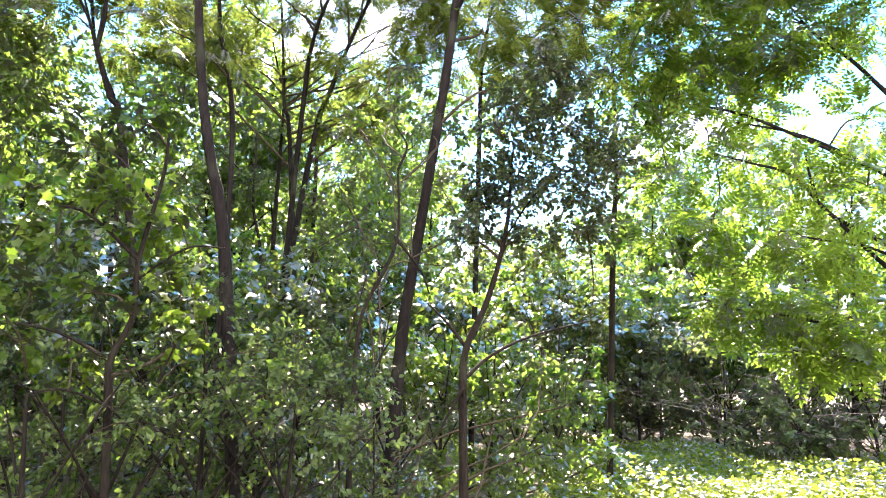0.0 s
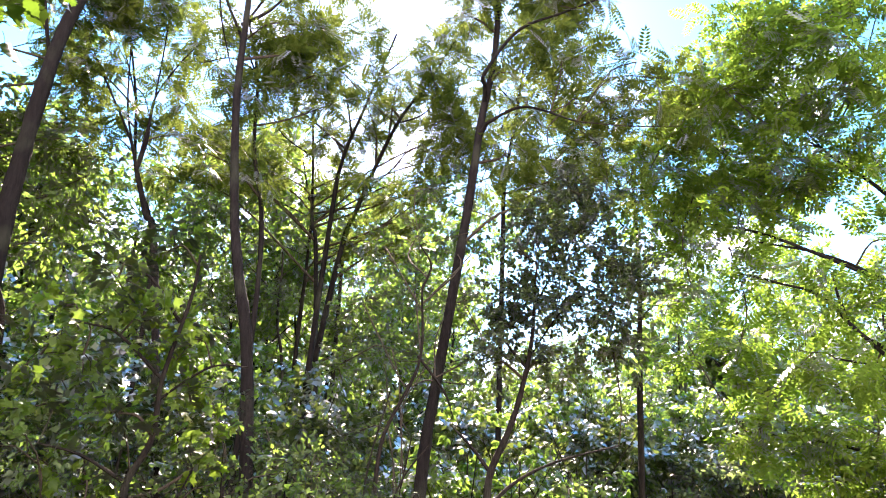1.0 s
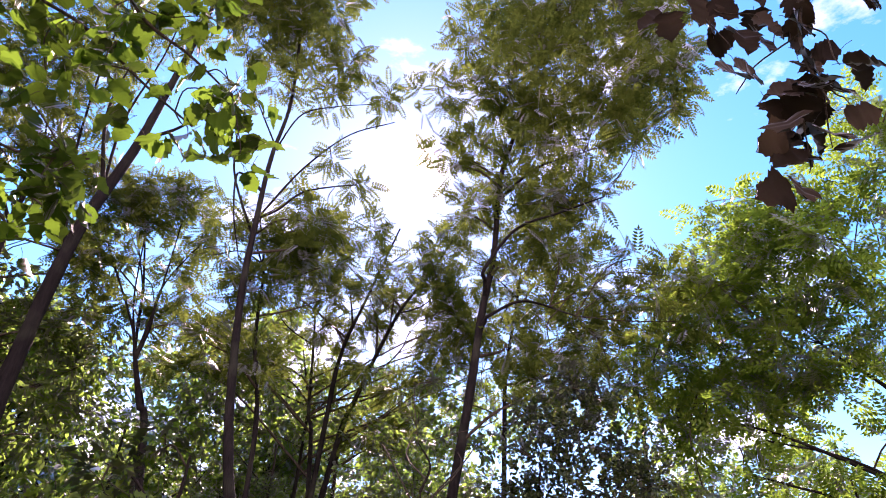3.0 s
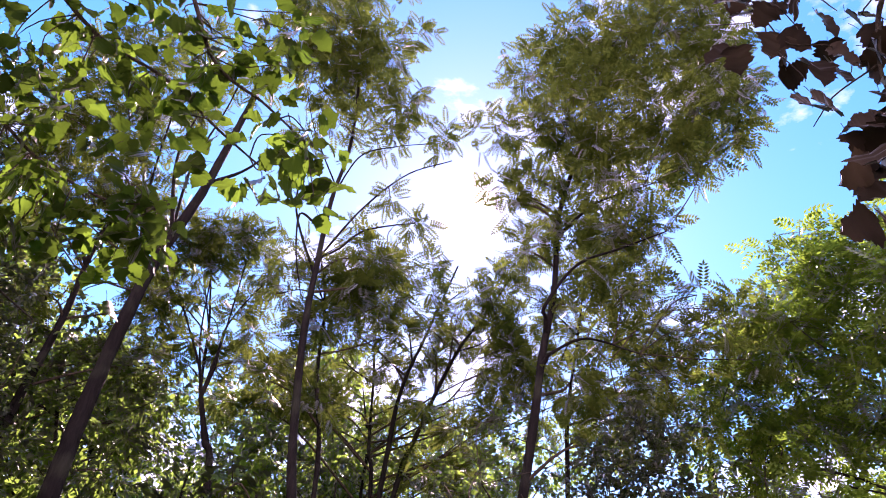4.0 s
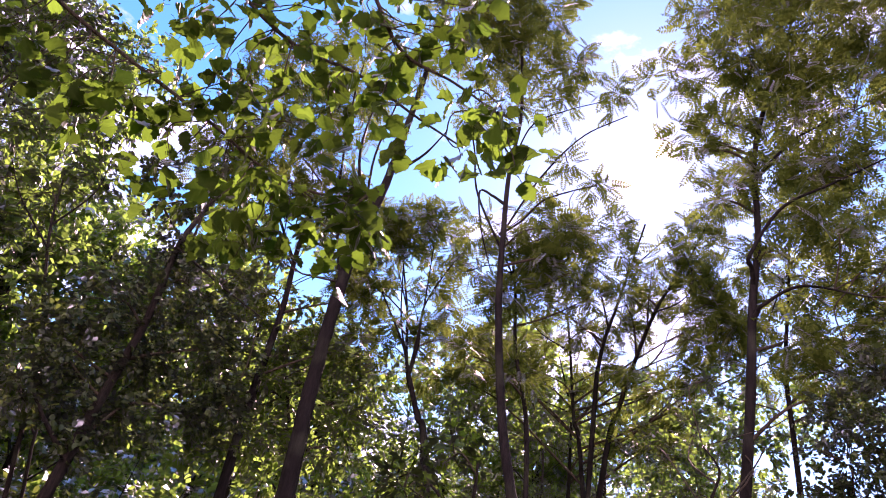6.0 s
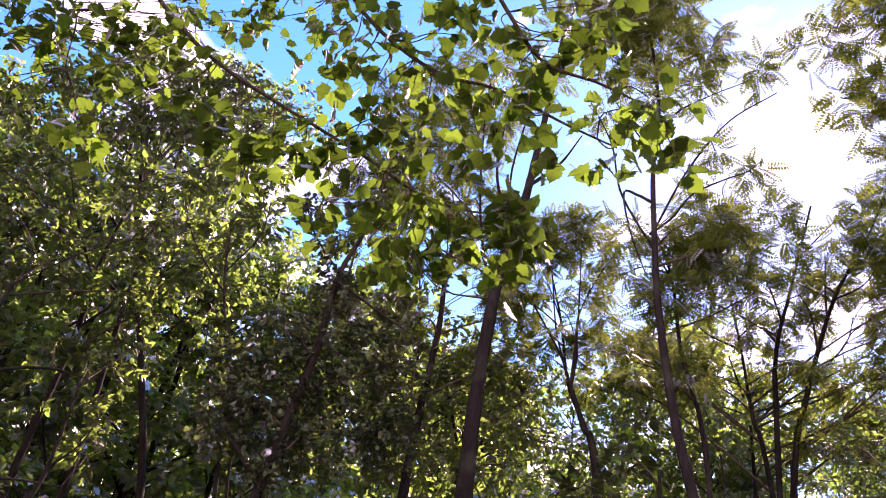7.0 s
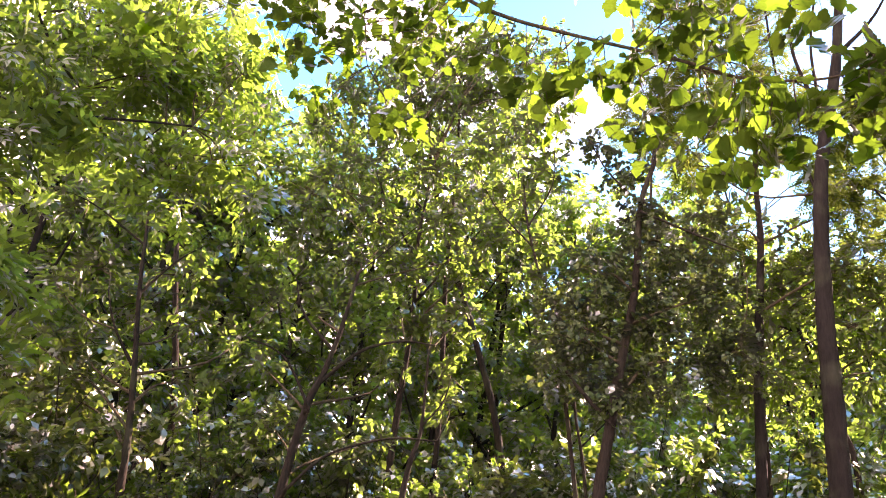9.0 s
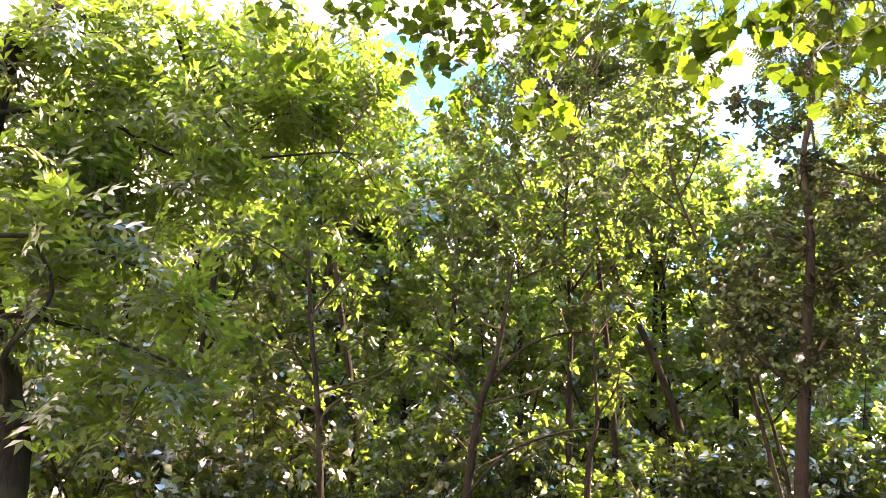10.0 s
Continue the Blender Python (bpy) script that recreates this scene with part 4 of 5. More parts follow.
smalltree('tall leafy tree with a rounded yellow-green crown', [(-8.96, 3.69, -0.05), (-8.96, 3.70, 1.90), (-8.96, 3.70, 3.20), (-8.96, 3.70, 4.43), (-9.00, 3.62, 5.61), (-8.97, 3.68, 6.91)], (0.070, 0.020),
     limbs=[[(-8.96, 3.69, 4.59), (-8.72, 4.18, 5.44), (-8.48, 4.60, 6.21)],
            [(-8.98, 3.66, 5.18), (-9.22, 3.08, 6.15), (-9.34, 2.74, 6.89)]],
     clumps=[(-9.12, 2.73, 7.26, 0.61), (-8.94, 3.56, 7.86, 0.64), (-8.76, 4.23, 8.23, 0.56), (-8.60, 4.81, 7.56, 0.64), (-8.07, 5.00, 6.65, 0.51),
             (-8.71, 4.20, 6.89, 0.61), (-9.26, 3.36, 6.60, 0.61), (-9.24, 2.46, 6.40, 0.50), (-8.39, 4.63, 6.00, 0.50), (-8.92, 3.94, 5.91, 0.59),
             (-9.38, 3.16, 5.68, 0.50), (-8.08, 5.04, 5.69, 0.37), (-9.57, 1.97, 7.23, 0.44), (-9.58, 2.22, 6.23, 0.34), (-8.50, 4.23, 5.12, 0.44),
             (-8.95, 3.60, 4.99, 0.40), (-8.29, 4.97, 5.09, 0.37), (-9.29, 2.90, 8.26, 0.47), (-9.16, 3.53, 8.82, 0.53), (-8.93, 4.28, 9.36, 0.55)],
     more=[(-8.58, 5.10, 9.51, 0.51), (-7.97, 5.54, 9.10, 0.44), (-8.97, 4.08, 8.37, 0.47), (-8.66, 4.88, 8.46, 0.48), (-9.14, 3.35, 7.80, 0.41),
             (-9.57, 2.36, 7.86, 0.41), (-9.01, 4.18, 9.15, 0.45), (-8.79, 4.77, 9.16, 0.45), (-8.64, 5.17, 8.62, 0.44), (-9.47, 3.89, 8.95, 0.45)], leaves='medium', thick=0.95)

locust('large old locust with thick trunk and drooping sunlit sprays', [(-5.36, -1.42, -0.05), (-5.46, -1.63, 1.45), (-5.51, -1.74, 1.87), (-5.54, -1.95, 2.35), (-5.52, -2.26, 3.07), (-5.54, -2.43, 4.02), (-5.62, -2.46, 4.66), (-5.76, -2.33, 5.29), (-5.94, -2.09, 6.75)], (0.200, 0.090),
     limbs=[[(-5.88, -1.56, 5.45), (-5.94, -1.30, 5.03), (-5.99, -0.97, 4.64), (-6.01, -0.77, 4.47)],
            [(-5.11, -2.04, 2.96), (-5.25, -1.61, 3.06), (-5.36, -1.11, 2.98)],
            [(-5.43, -2.32, 3.98), (-5.61, -1.81, 4.21), (-5.77, -1.09, 4.06), (-5.82, 0.08, 4.40)],
            [(-5.11, -1.73, 2.29), (-5.15, -1.59, 2.68), (-5.10, -1.77, 3.01)],
            [(-5.54, -2.32, 4.74), (-5.66, -1.98, 5.61), (-5.88, -1.08, 6.22)],
            [(-5.19, -1.82, 2.51), (-5.29, -1.45, 2.52), (-5.40, -0.85, 2.39)]],
     clumps=[(-5.53, -1.98, 4.83, 0.35), (-5.72, -1.65, 5.06, 0.37), (-5.61, -2.24, 4.35, 0.30), (-5.82, -1.91, 4.46, 0.36), (-5.74, -1.39, 4.49, 0.35),
             (-5.89, -0.99, 5.14, 0.32), (-5.98, -0.66, 5.54, 0.28), (-5.79, -0.94, 4.41, 0.30), (-5.90, -0.34, 4.73, 0.31), (-5.70, -1.98, 3.88, 0.31),
             (-5.90, -1.55, 3.93, 0.32), (-5.81, -1.02, 3.89, 0.29), (-5.93, -0.54, 4.16, 0.27), (-5.99, 0.06, 4.76, 0.26), (-5.81, 0.30, 4.17, 0.27),
             (-5.84, 0.57, 4.46, 0.22), (-5.96, 0.07, 3.92, 0.24), (-5.95, 0.60, 3.92, 0.22), (-5.88, -0.21, 5.16, 0.26), (-5.91, 0.25, 5.18, 0.24)],
     more=[(-5.10, -1.80, 3.16, 0.23), (-5.25, -1.50, 3.19, 0.25), (-5.39, -1.13, 3.19, 0.23), (-5.35, -1.57, 2.82, 0.23), (-5.31, -1.10, 2.80, 0.23),
             (-5.41, -0.77, 2.72, 0.19), (-5.39, -1.27, 2.41, 0.21), (-5.32, -0.83, 2.34, 0.20), (-5.21, -1.67, 2.54, 0.16), (-5.34, -1.37, 2.03, 0.18),
             (-5.45, -1.02, 2.01, 0.18), (-5.38, -0.63, 2.19, 0.16), (-6.11, -0.65, 4.90, 0.32), (-6.21, -0.34, 5.25, 0.31), (-6.28, 0.05, 5.37, 0.28),
             (-6.31, 0.50, 5.43, 0.29), (-6.18, -0.39, 4.66, 0.29), (-6.25, 0.02, 4.90, 0.27)]
     + [(-5.48, -2.06, 3.79, 0.24), (-5.97, -1.93, 3.78, 0.28), (-5.52, -1.96, 3.39, 0.26), (-5.85, -1.66, 3.40, 0.24), (-5.78, -2.36, 4.37, 0.23), (-5.82, -1.57, 3.73, 0.27), (-5.77, -1.82, 3.16, 0.28), (-6.07, -1.38, 3.44, 0.32), (-5.62, -2.02, 3.11, 0.28), (-5.95, -1.79, 4.25, 0.25)], leaves='long', thick=1.05)

smalltree('slim dark sapling leaning under the taller crowns', [(-7.82, 3.29, -0.05), (-7.79, 3.37, 1.84), (-7.77, 3.41, 2.37), (-7.74, 3.47, 2.75), (-7.75, 3.43, 3.66)], (0.055, 0.015),
     limbs=[[(-7.74, 3.46, 2.75), (-7.64, 3.65, 3.07), (-7.61, 3.71, 3.40)]],
     clumps=[(-7.89, 3.80, 3.46, 0.28), (-8.10, 3.53, 4.03, 0.32), (-7.95, 3.99, 3.99, 0.25)], leaves='medium', thick=1.0)

smalltree('crooked thin sapling with few leaves in the shade', [(-6.90, 5.41, -0.05), (-6.98, 5.31, 1.99), (-7.04, 5.24, 2.68), (-7.12, 5.15, 3.30), (-7.13, 5.13, 4.03)], (0.035, 0.012),
     limbs=[[(-7.06, 5.22, 2.80), (-6.84, 5.47, 3.17), (-6.64, 5.69, 3.35)],
            [(-7.11, 5.16, 3.24), (-7.29, 4.92, 3.63), (-7.36, 4.84, 3.90)]],
     clumps=[(-6.70, 5.77, 3.50, 0.25), (-7.24, 5.25, 4.28, 0.30), (-7.54, 4.98, 4.11, 0.26)], leaves='medium', thick=1.0)

smalltree('tall slender wild tree with a loose high crown', [(-8.80, 5.83, -0.05), (-9.05, 5.40, 2.88), (-9.34, 4.89, 4.59), (-9.68, 4.22, 6.43), (-9.85, 3.83, 7.93), (-9.99, 3.46, 8.88)], (0.080, 0.020),
     limbs=[[(-9.57, 4.44, 5.94), (-9.98, 3.50, 6.96), (-10.16, 2.95, 7.58)],
            [(-9.70, 4.17, 6.81), (-9.57, 4.46, 8.19), (-9.49, 4.61, 9.15)],
            [(-9.48, 4.64, 5.28), (-9.99, 3.47, 6.04), (-10.22, 2.77, 6.52)]],
     clumps=[(-10.27, 2.22, 7.56, 0.53), (-10.28, 2.68, 8.31, 0.55), (-10.19, 3.38, 9.14, 0.57), (-9.97, 4.23, 9.48, 0.53), (-9.31, 4.96, 9.50, 0.47),
             (-10.30, 2.83, 7.21, 0.48), (-10.21, 3.47, 8.01, 0.50), (-9.63, 4.15, 8.22, 0.49), (-9.34, 4.99, 8.52, 0.45), (-10.39, 2.69, 6.52, 0.42)], leaves='medium', thick=0.95)

locust('slender locust with loose tufts under a taller crown', [(-2.32, 7.21, -0.05), (-2.32, 7.21, 3.67), (-2.54, 7.13, 5.06), (-2.62, 7.11, 5.96), (-2.80, 7.04, 6.69)], (0.040, 0.015),
     limbs=[[(-2.62, 7.11, 5.96), (-2.85, 7.04, 6.43), (-3.08, 6.98, 6.65)],
            [(-2.64, 7.10, 6.03), (-2.88, 6.93, 6.09), (-3.12, 6.75, 5.91)],
            [(-2.65, 7.10, 6.10), (-2.77, 7.15, 5.82), (-2.88, 7.20, 5.31)]],
     clumps=[(-3.08, 6.98, 6.65, 0.33), (-2.53, 7.31, 6.51, 0.24), (-2.00, 7.33, 6.14, 0.35), (-2.72, 7.28, 5.90, 0.32), (-3.12, 6.75, 5.91, 0.26),
             (-2.02, 7.58, 6.87, 0.27), (-3.45, 7.08, 5.58, 0.26), (-2.88, 7.20, 5.31, 0.28), (-2.45, 6.99, 6.92, 0.28),
             (-1.76, 7.53, 5.89, 0.28), (-2.97, 6.87, 4.85, 0.29), (-2.44, 7.02, 4.66, 0.31)], leaves='locust', thick=1.15)

locust('locust standing back with dense dark lower sprays', [(0.39, 9.13, -0.05), (0.39, 9.13, 4.38), (0.40, 9.13, 5.59), (0.56, 9.12, 6.81), (0.68, 9.11, 7.90)], (0.050, 0.015),
     limbs=[[(0.56, 9.12, 6.81), (0.06, 9.28, 7.43), (-0.44, 9.44, 7.80)],
            [(0.57, 9.12, 6.92), (0.78, 8.94, 6.81), (0.98, 8.77, 6.45)],
            [(0.58, 9.12, 7.03), (0.32, 9.09, 6.41), (0.06, 9.06, 5.55)]],
     clumps=[(-0.44, 9.44, 7.80, 0.36), (-0.67, 9.27, 6.88, 0.36), (-0.09, 8.96, 6.26, 0.41), (0.75, 8.80, 7.89, 0.39), (1.19, 8.77, 7.27, 0.35),
             (1.68, 8.99, 6.94, 0.33), (0.98, 8.77, 6.45, 0.38), (1.77, 8.95, 6.38, 0.38), (0.41, 9.09, 7.08, 0.39), (0.68, 9.25, 5.99, 0.34),
             (-0.17, 9.37, 8.41, 0.41), (1.48, 8.99, 6.06, 0.41), (0.06, 9.06, 5.55, 0.38), (1.17, 9.10, 5.61, 0.40), (0.99, 9.23, 8.74, 0.43),
             (0.10, 9.02, 8.94, 0.32), (1.45, 8.69, 7.71, 0.41), (1.93, 8.80, 5.82, 0.35)], leaves='locust', thick=1.2)

locust('thin young locust with a small tufted crown', [(-4.10, 8.44, -0.05), (-4.10, 8.44, 3.92), (-4.46, 8.26, 5.22), (-4.61, 8.18, 6.22), (-4.83, 8.06, 7.21)], (0.040, 0.015),
     limbs=[[(-4.61, 8.18, 6.22), (-4.94, 8.18, 7.03), (-5.27, 8.18, 7.61)],
            [(-4.63, 8.17, 6.32), (-4.66, 8.08, 6.52), (-4.69, 7.99, 6.48)],
            [(-4.66, 8.16, 6.41), (-4.56, 8.29, 6.32), (-4.47, 8.42, 5.98)]],
     clumps=[(-5.27, 8.18, 7.61, 0.24), (-4.64, 7.86, 7.64, 0.30), (-5.43, 8.06, 6.91, 0.26), (-4.39, 8.16, 7.28, 0.26), (-4.69, 7.99, 6.48, 0.25),
             (-5.11, 8.00, 6.11, 0.25), (-4.31, 8.71, 6.91, 0.26), (-5.50, 7.45, 6.80, 0.25), (-4.47, 8.42, 5.98, 0.29), (-5.34, 7.75, 7.84, 0.32),
             (-5.44, 7.28, 7.37, 0.27), (-4.20, 8.33, 7.60, 0.25)], leaves='locust', thick=1.25)

smalltree('broad-leaved young tree behind the locust trunks', [(-2.72, 10.83, -0.05), (-2.72, 10.83, 3.54), (-2.71, 10.83, 4.70), (-2.73, 10.82, 5.61), (-2.95, 10.77, 6.58)], (0.050, 0.015),
     limbs=[[(-2.73, 10.82, 5.61), (-3.53, 10.38, 5.81), (-4.33, 9.93, 5.77)],
            [(-2.75, 10.82, 5.69), (-2.56, 10.88, 6.15), (-2.36, 10.93, 6.36)],
            [(-2.77, 10.81, 5.80), (-2.56, 10.85, 5.70), (-2.34, 10.89, 5.37)]],
     clumps=[(-4.33, 9.93, 5.77, 0.59), (-3.82, 10.18, 5.69, 0.60), (-3.37, 10.37, 6.08, 0.42), (-2.92, 11.01, 6.07, 0.59), (-2.36, 10.93, 6.36, 0.43),
             (-1.79, 11.21, 6.09, 0.42), (-4.06, 10.12, 5.11, 0.50), (-3.48, 10.38, 5.05, 0.46), (-2.90, 10.50, 5.30, 0.54), (-2.34, 10.89, 5.37, 0.54),
             (-1.60, 10.92, 5.32, 0.59), (-3.61, 10.87, 6.82, 0.59), (-3.92, 10.31, 6.55, 0.50), (-1.08, 11.06, 5.49, 0.58)], leaves='medium', thick=1.0)

smalltree('leafy tree with shaded crown beside the leaning locusts', [(-5.12, 7.40, -0.05), (-5.12, 7.40, 2.72), (-5.30, 7.28, 3.52), (-5.50, 7.13, 4.39), (-5.72, 6.96, 5.20)], (0.050, 0.015),
     limbs=[[(-5.50, 7.13, 4.39), (-5.99, 6.78, 4.63), (-6.48, 6.43, 4.62)],
            [(-5.52, 7.12, 4.46), (-5.75, 6.80, 4.41), (-5.98, 6.49, 4.11)],
            [(-5.54, 7.10, 4.55), (-5.48, 7.15, 4.33), (-5.42, 7.21, 3.88)]],
     clumps=[(-6.48, 6.43, 4.62, 0.45), (-6.21, 6.54, 4.97, 0.49), (-5.98, 6.73, 5.39, 0.37), (-5.54, 7.02, 5.24, 0.54), (-5.02, 7.19, 5.02, 0.51),
             (-5.98, 6.49, 4.11, 0.40), (-5.64, 6.61, 4.45, 0.38), (-5.53, 7.29, 4.60, 0.54), (-4.90, 7.36, 4.44, 0.42), (-5.90, 6.44, 3.60, 0.53),
             (-5.70, 6.78, 3.85, 0.53), (-5.42, 7.21, 3.88, 0.40), (-5.03, 7.65, 3.98, 0.52), (-4.71, 7.98, 4.32, 0.38), (-4.65, 7.53, 4.81, 0.46),
             (-6.14, 6.25, 5.42, 0.44), (-6.41, 5.99, 4.97, 0.37)], leaves='medium', thick=1.1)

smalltree('young tree with loose green leaves between two leaning trunks', [(-6.06, 7.19, -0.05), (-6.06, 7.19, 2.96), (-6.21, 7.07, 4.38), (-6.23, 7.05, 5.53), (-6.38, 6.93, 6.69)], (0.045, 0.015),
     limbs=[[(-6.23, 7.05, 5.53), (-6.17, 7.27, 6.48), (-6.10, 7.48, 7.19)],
            [(-6.25, 7.04, 5.64), (-6.32, 6.99, 5.88), (-6.39, 6.95, 5.87)],
            [(-6.26, 7.03, 5.76), (-6.44, 6.67, 5.64), (-6.61, 6.31, 5.29)]],
     clumps=[(-6.10, 7.48, 7.19, 0.40), (-6.13, 6.79, 6.46, 0.36), (-6.57, 6.51, 6.63, 0.32), (-6.97, 6.35, 7.26, 0.44), (-7.08, 6.20, 6.05, 0.40),
             (-6.39, 6.95, 5.87, 0.39), (-5.85, 7.27, 5.90, 0.32), (-5.31, 8.13, 6.52, 0.33), (-5.15, 7.70, 6.83, 0.34), (-5.26, 7.93, 5.71, 0.43),
             (-6.61, 6.31, 5.29, 0.40), (-5.68, 7.13, 4.97, 0.44), (-6.37, 6.81, 4.95, 0.42), (-5.09, 7.97, 5.04, 0.44), (-7.31, 6.04, 6.80, 0.35)], leaves='medium', thick=1.0)

smalltree('tall leafy tree with a sunlit dome of yellow-green leaves', [(-10.12, 1.14, -0.05), (-10.12, 1.14, 2.36), (-10.18, 0.61, 4.63), (-10.21, 0.12, 6.82), (-10.22, -0.18, 8.07)], (0.070, 0.020),
     limbs=[],
     clumps=[(-10.32, -0.73, 8.59, 0.58), (-10.00, -0.12, 8.05, 0.51), (-10.30, 0.21, 8.96, 0.60), (-10.04, -0.24, 7.41, 0.53), (-10.32, 0.57, 8.08, 0.56), (-10.15, 0.35, 7.17, 0.54), (-9.94, -0.79, 7.55, 0.55), (-10.03, 0.91, 7.39, 0.55), (-10.20, -1.17, 8.54, 0.58), (-10.23, -1.36, 7.94, 0.59)], leaves='medium', thick=1.0)

smalltree('tall young tree with a loose bright top', [(-8.88, 4.30, -0.05), (-8.88, 4.30, 2.75), (-8.97, 4.14, 5.11), (-9.00, 4.07, 6.97), (-9.06, 3.94, 8.54)], (0.060, 0.020),
     limbs=[],
     clumps=[(-9.38, 2.92, 8.58, 0.47), (-9.33, 3.45, 9.21, 0.49), (-9.09, 3.98, 8.90, 0.49), (-9.00, 4.54, 9.53, 0.43), (-8.64, 5.00, 8.88, 0.53), (-8.98, 4.39, 8.21, 0.47), (-9.39, 3.87, 8.27, 0.42), (-9.52, 3.36, 7.83, 0.50), (-8.32, 4.72, 7.63, 0.46), (-8.26, 5.18, 8.06, 0.44), (-9.70, 2.53, 7.87, 0.48)], leaves='medium', thick=0.95)

# ---- thicket behind the trees ----
def thicket_bush(label, height, width, leaves, seed, material=None, thick=0.8):
    rng = np.random.default_rng(seed)
    lean = rng.normal(size=2) * 0.12
    trunk = [(0, 0, -0.05), (lean[0] * 0.5, lean[1] * 0.5, height * 0.35), (lean[0], lean[1], height * 0.75)]
    limbs, clumps = [], []
    for i in range(6):
        a = i * 1.05 + rng.uniform(-0.3, 0.3)
        z = height * rng.uniform(0.12, 0.45)
        r = width * rng.uniform(0.5, 1.0)
        limbs.append([(lean[0] * 0.3, lean[1] * 0.3, z), (r * 0.5 * math.cos(a), r * 0.5 * math.sin(a), z + 0.25 * height), (r * math.cos(a), r * math.sin(a), z + 0.45 * height)])
    for i in range(16):
        a, z = rng.uniform(0, 6.28), height * rng.uniform(0.12, 0.95)
        r = width * math.sqrt(rng.uniform(0.02, 1)) * (1.05 - 0.55 * (z / height) ** 2)
        clumps.append((r * math.cos(a), r * math.sin(a), z, rng.uniform(0.28, 0.5) * width ** 0.5))
    return tree("bush", label, trunk, (0.04, 0.012), limbs, clumps, (), leaves, thick, seed, SHADED_YOUNG_BARK, material, "thicket bushes", 3, 5)


def at_bearing(left, away):
    """A place on the ground: degrees left of +y, and metres from where the walker stands."""
    return -away * math.sin(radians(left)), away * math.cos(radians(left))


BUSHES = [
    thicket_bush("tall wild hedge bush with backlit green leaves", 4.2, 1.5, "far", 301, None, 0.75),
    thicket_bush("broad hedge bush with glossy small round leaves", 3.0, 1.4, "far", 302, ROUND_LEAF, 0.9),
    thicket_bush("loose bush with feathery yellow-green leaves", 3.6, 1.4, "far", 303, LONG_LEAF, 0.7),
    thicket_bush("low bush of small green leaves in patchy light", 2.2, 1.2, "small", 304, None, 0.36),
]
FIRST = [(-21, 15.5), (3, 11.5), (-32, 15.5), (10, 9.0)]
for ob, (left, away) in zip(BUSHES, FIRST):
    ob.matrix_basis = pose(*at_bearing(left, away), 0, 0, 0, left * 3)
# which bush, degrees left, metres away, size
SPOTS = [
    (0, -36, 15.5, 0.9), (2, -27, 15.5, 0.9), (0, -15, 17, 1.0), (2, -11, 14.5, 0.8), (3, -6, 9.0, 0.9),
]
SPOTS += [
    (1, -2, 18, 0.8), (3, 4, 7.5, 0.8), (3, 12, 4.9, 0.8), (3, 18, 5.2, 0.95), (3, 24, 4.9, 0.9), (3, 29, 4.4, 0.8), (2, -4, 7.8, 0.7), (2, -9, 8.4, 0.75), (2, 0, 7.4, 0.7), (1, -8, 15.5, 1.2), (0, -10.5, 15.5, 0.85), (2, -14, 16, 1.0), (0, -6, 17, 0.9), (0, -2.5, 15.5, 0.85),
    (1, 9, 14.5, 0.95), (3, 14, 6.2, 0.9), (0, 16, 11.5, 0.9), (3, 20, 7.2, 0.9), (1, 23, 10.5, 1.0), (2, 28, 11.5, 1.0), (3, 27, 6.3, 0.8), (0, 33, 10.0, 0.9), (0, 34, 12, 1.1), (0, 45, 12.5, 1.1),
]
LOW_SPOTS = [
    (1, 13, 8.5, 0.9), (0, 20, 9.0, 0.8), (1, 26, 8.0, 0.9), (2, 31, 8.8, 0.9), (1, 36, 9.2, 1.0), (0, 40, 9.6, 0.9), (1, 46, 10.2, 1.0), (2, 51, 10.0, 0.9), (1, 56, 10.2, 1.0), (2, 60, 10.0, 0.8),
    (0, 66, 10.4, 0.8), (2, 70, 10.0, 0.9), (1, 75, 10.2, 1.0), (2, 80, 10.0, 0.9), (0, 86, 10.2, 0.8), (2, 92, 9.6, 0.9), (1, 97, 10.2, 1.0), (2, 104, 9.0, 0.9),
]
MORE_SPOTS = [
    (0, -9, 13.5, 1.0), (1, -8, 12.6, 1.0), (1, -10.5, 14.0, 1.0), (1, -13, 14.8, 0.9), (1, -17, 15.0, 0.9), (1, -22, 15.2, 1.0), (2, -26, 15.0, 0.9), (1, -30, 15.2, 1.0), (1, -34.5, 15.0, 1.0), (1, -39, 15.0, 1.0),
    (1, 38, 11.0, 1.0), (2, 42, 12.5, 1.0), (3, 44, 7.8, 0.9), (0, 48, 11.5, 1.0), (2, 58, 12.0, 1.0), (3, 62, 8.6, 1.0), (1, 68, 12.5, 1.0), (0, 78, 12.0, 1.0), (3, 79.5, 9.2, 1.0), (1, 90, 9.5, 1.0), (2, 95, 11.5, 1.1), (1, 101, 9.0, 1.0), (0, 108, 10.0, 1.0),
]
for kind, left, away, size in SPOTS + LOW_SPOTS + MORE_SPOTS:
    x, y = at_bearing(left, away)
    copy_thing(BUSHES[kind], pose(x, y, 0, 0, 0, left * 7 + away * 31) @ Matrix.Scale(size, 4))

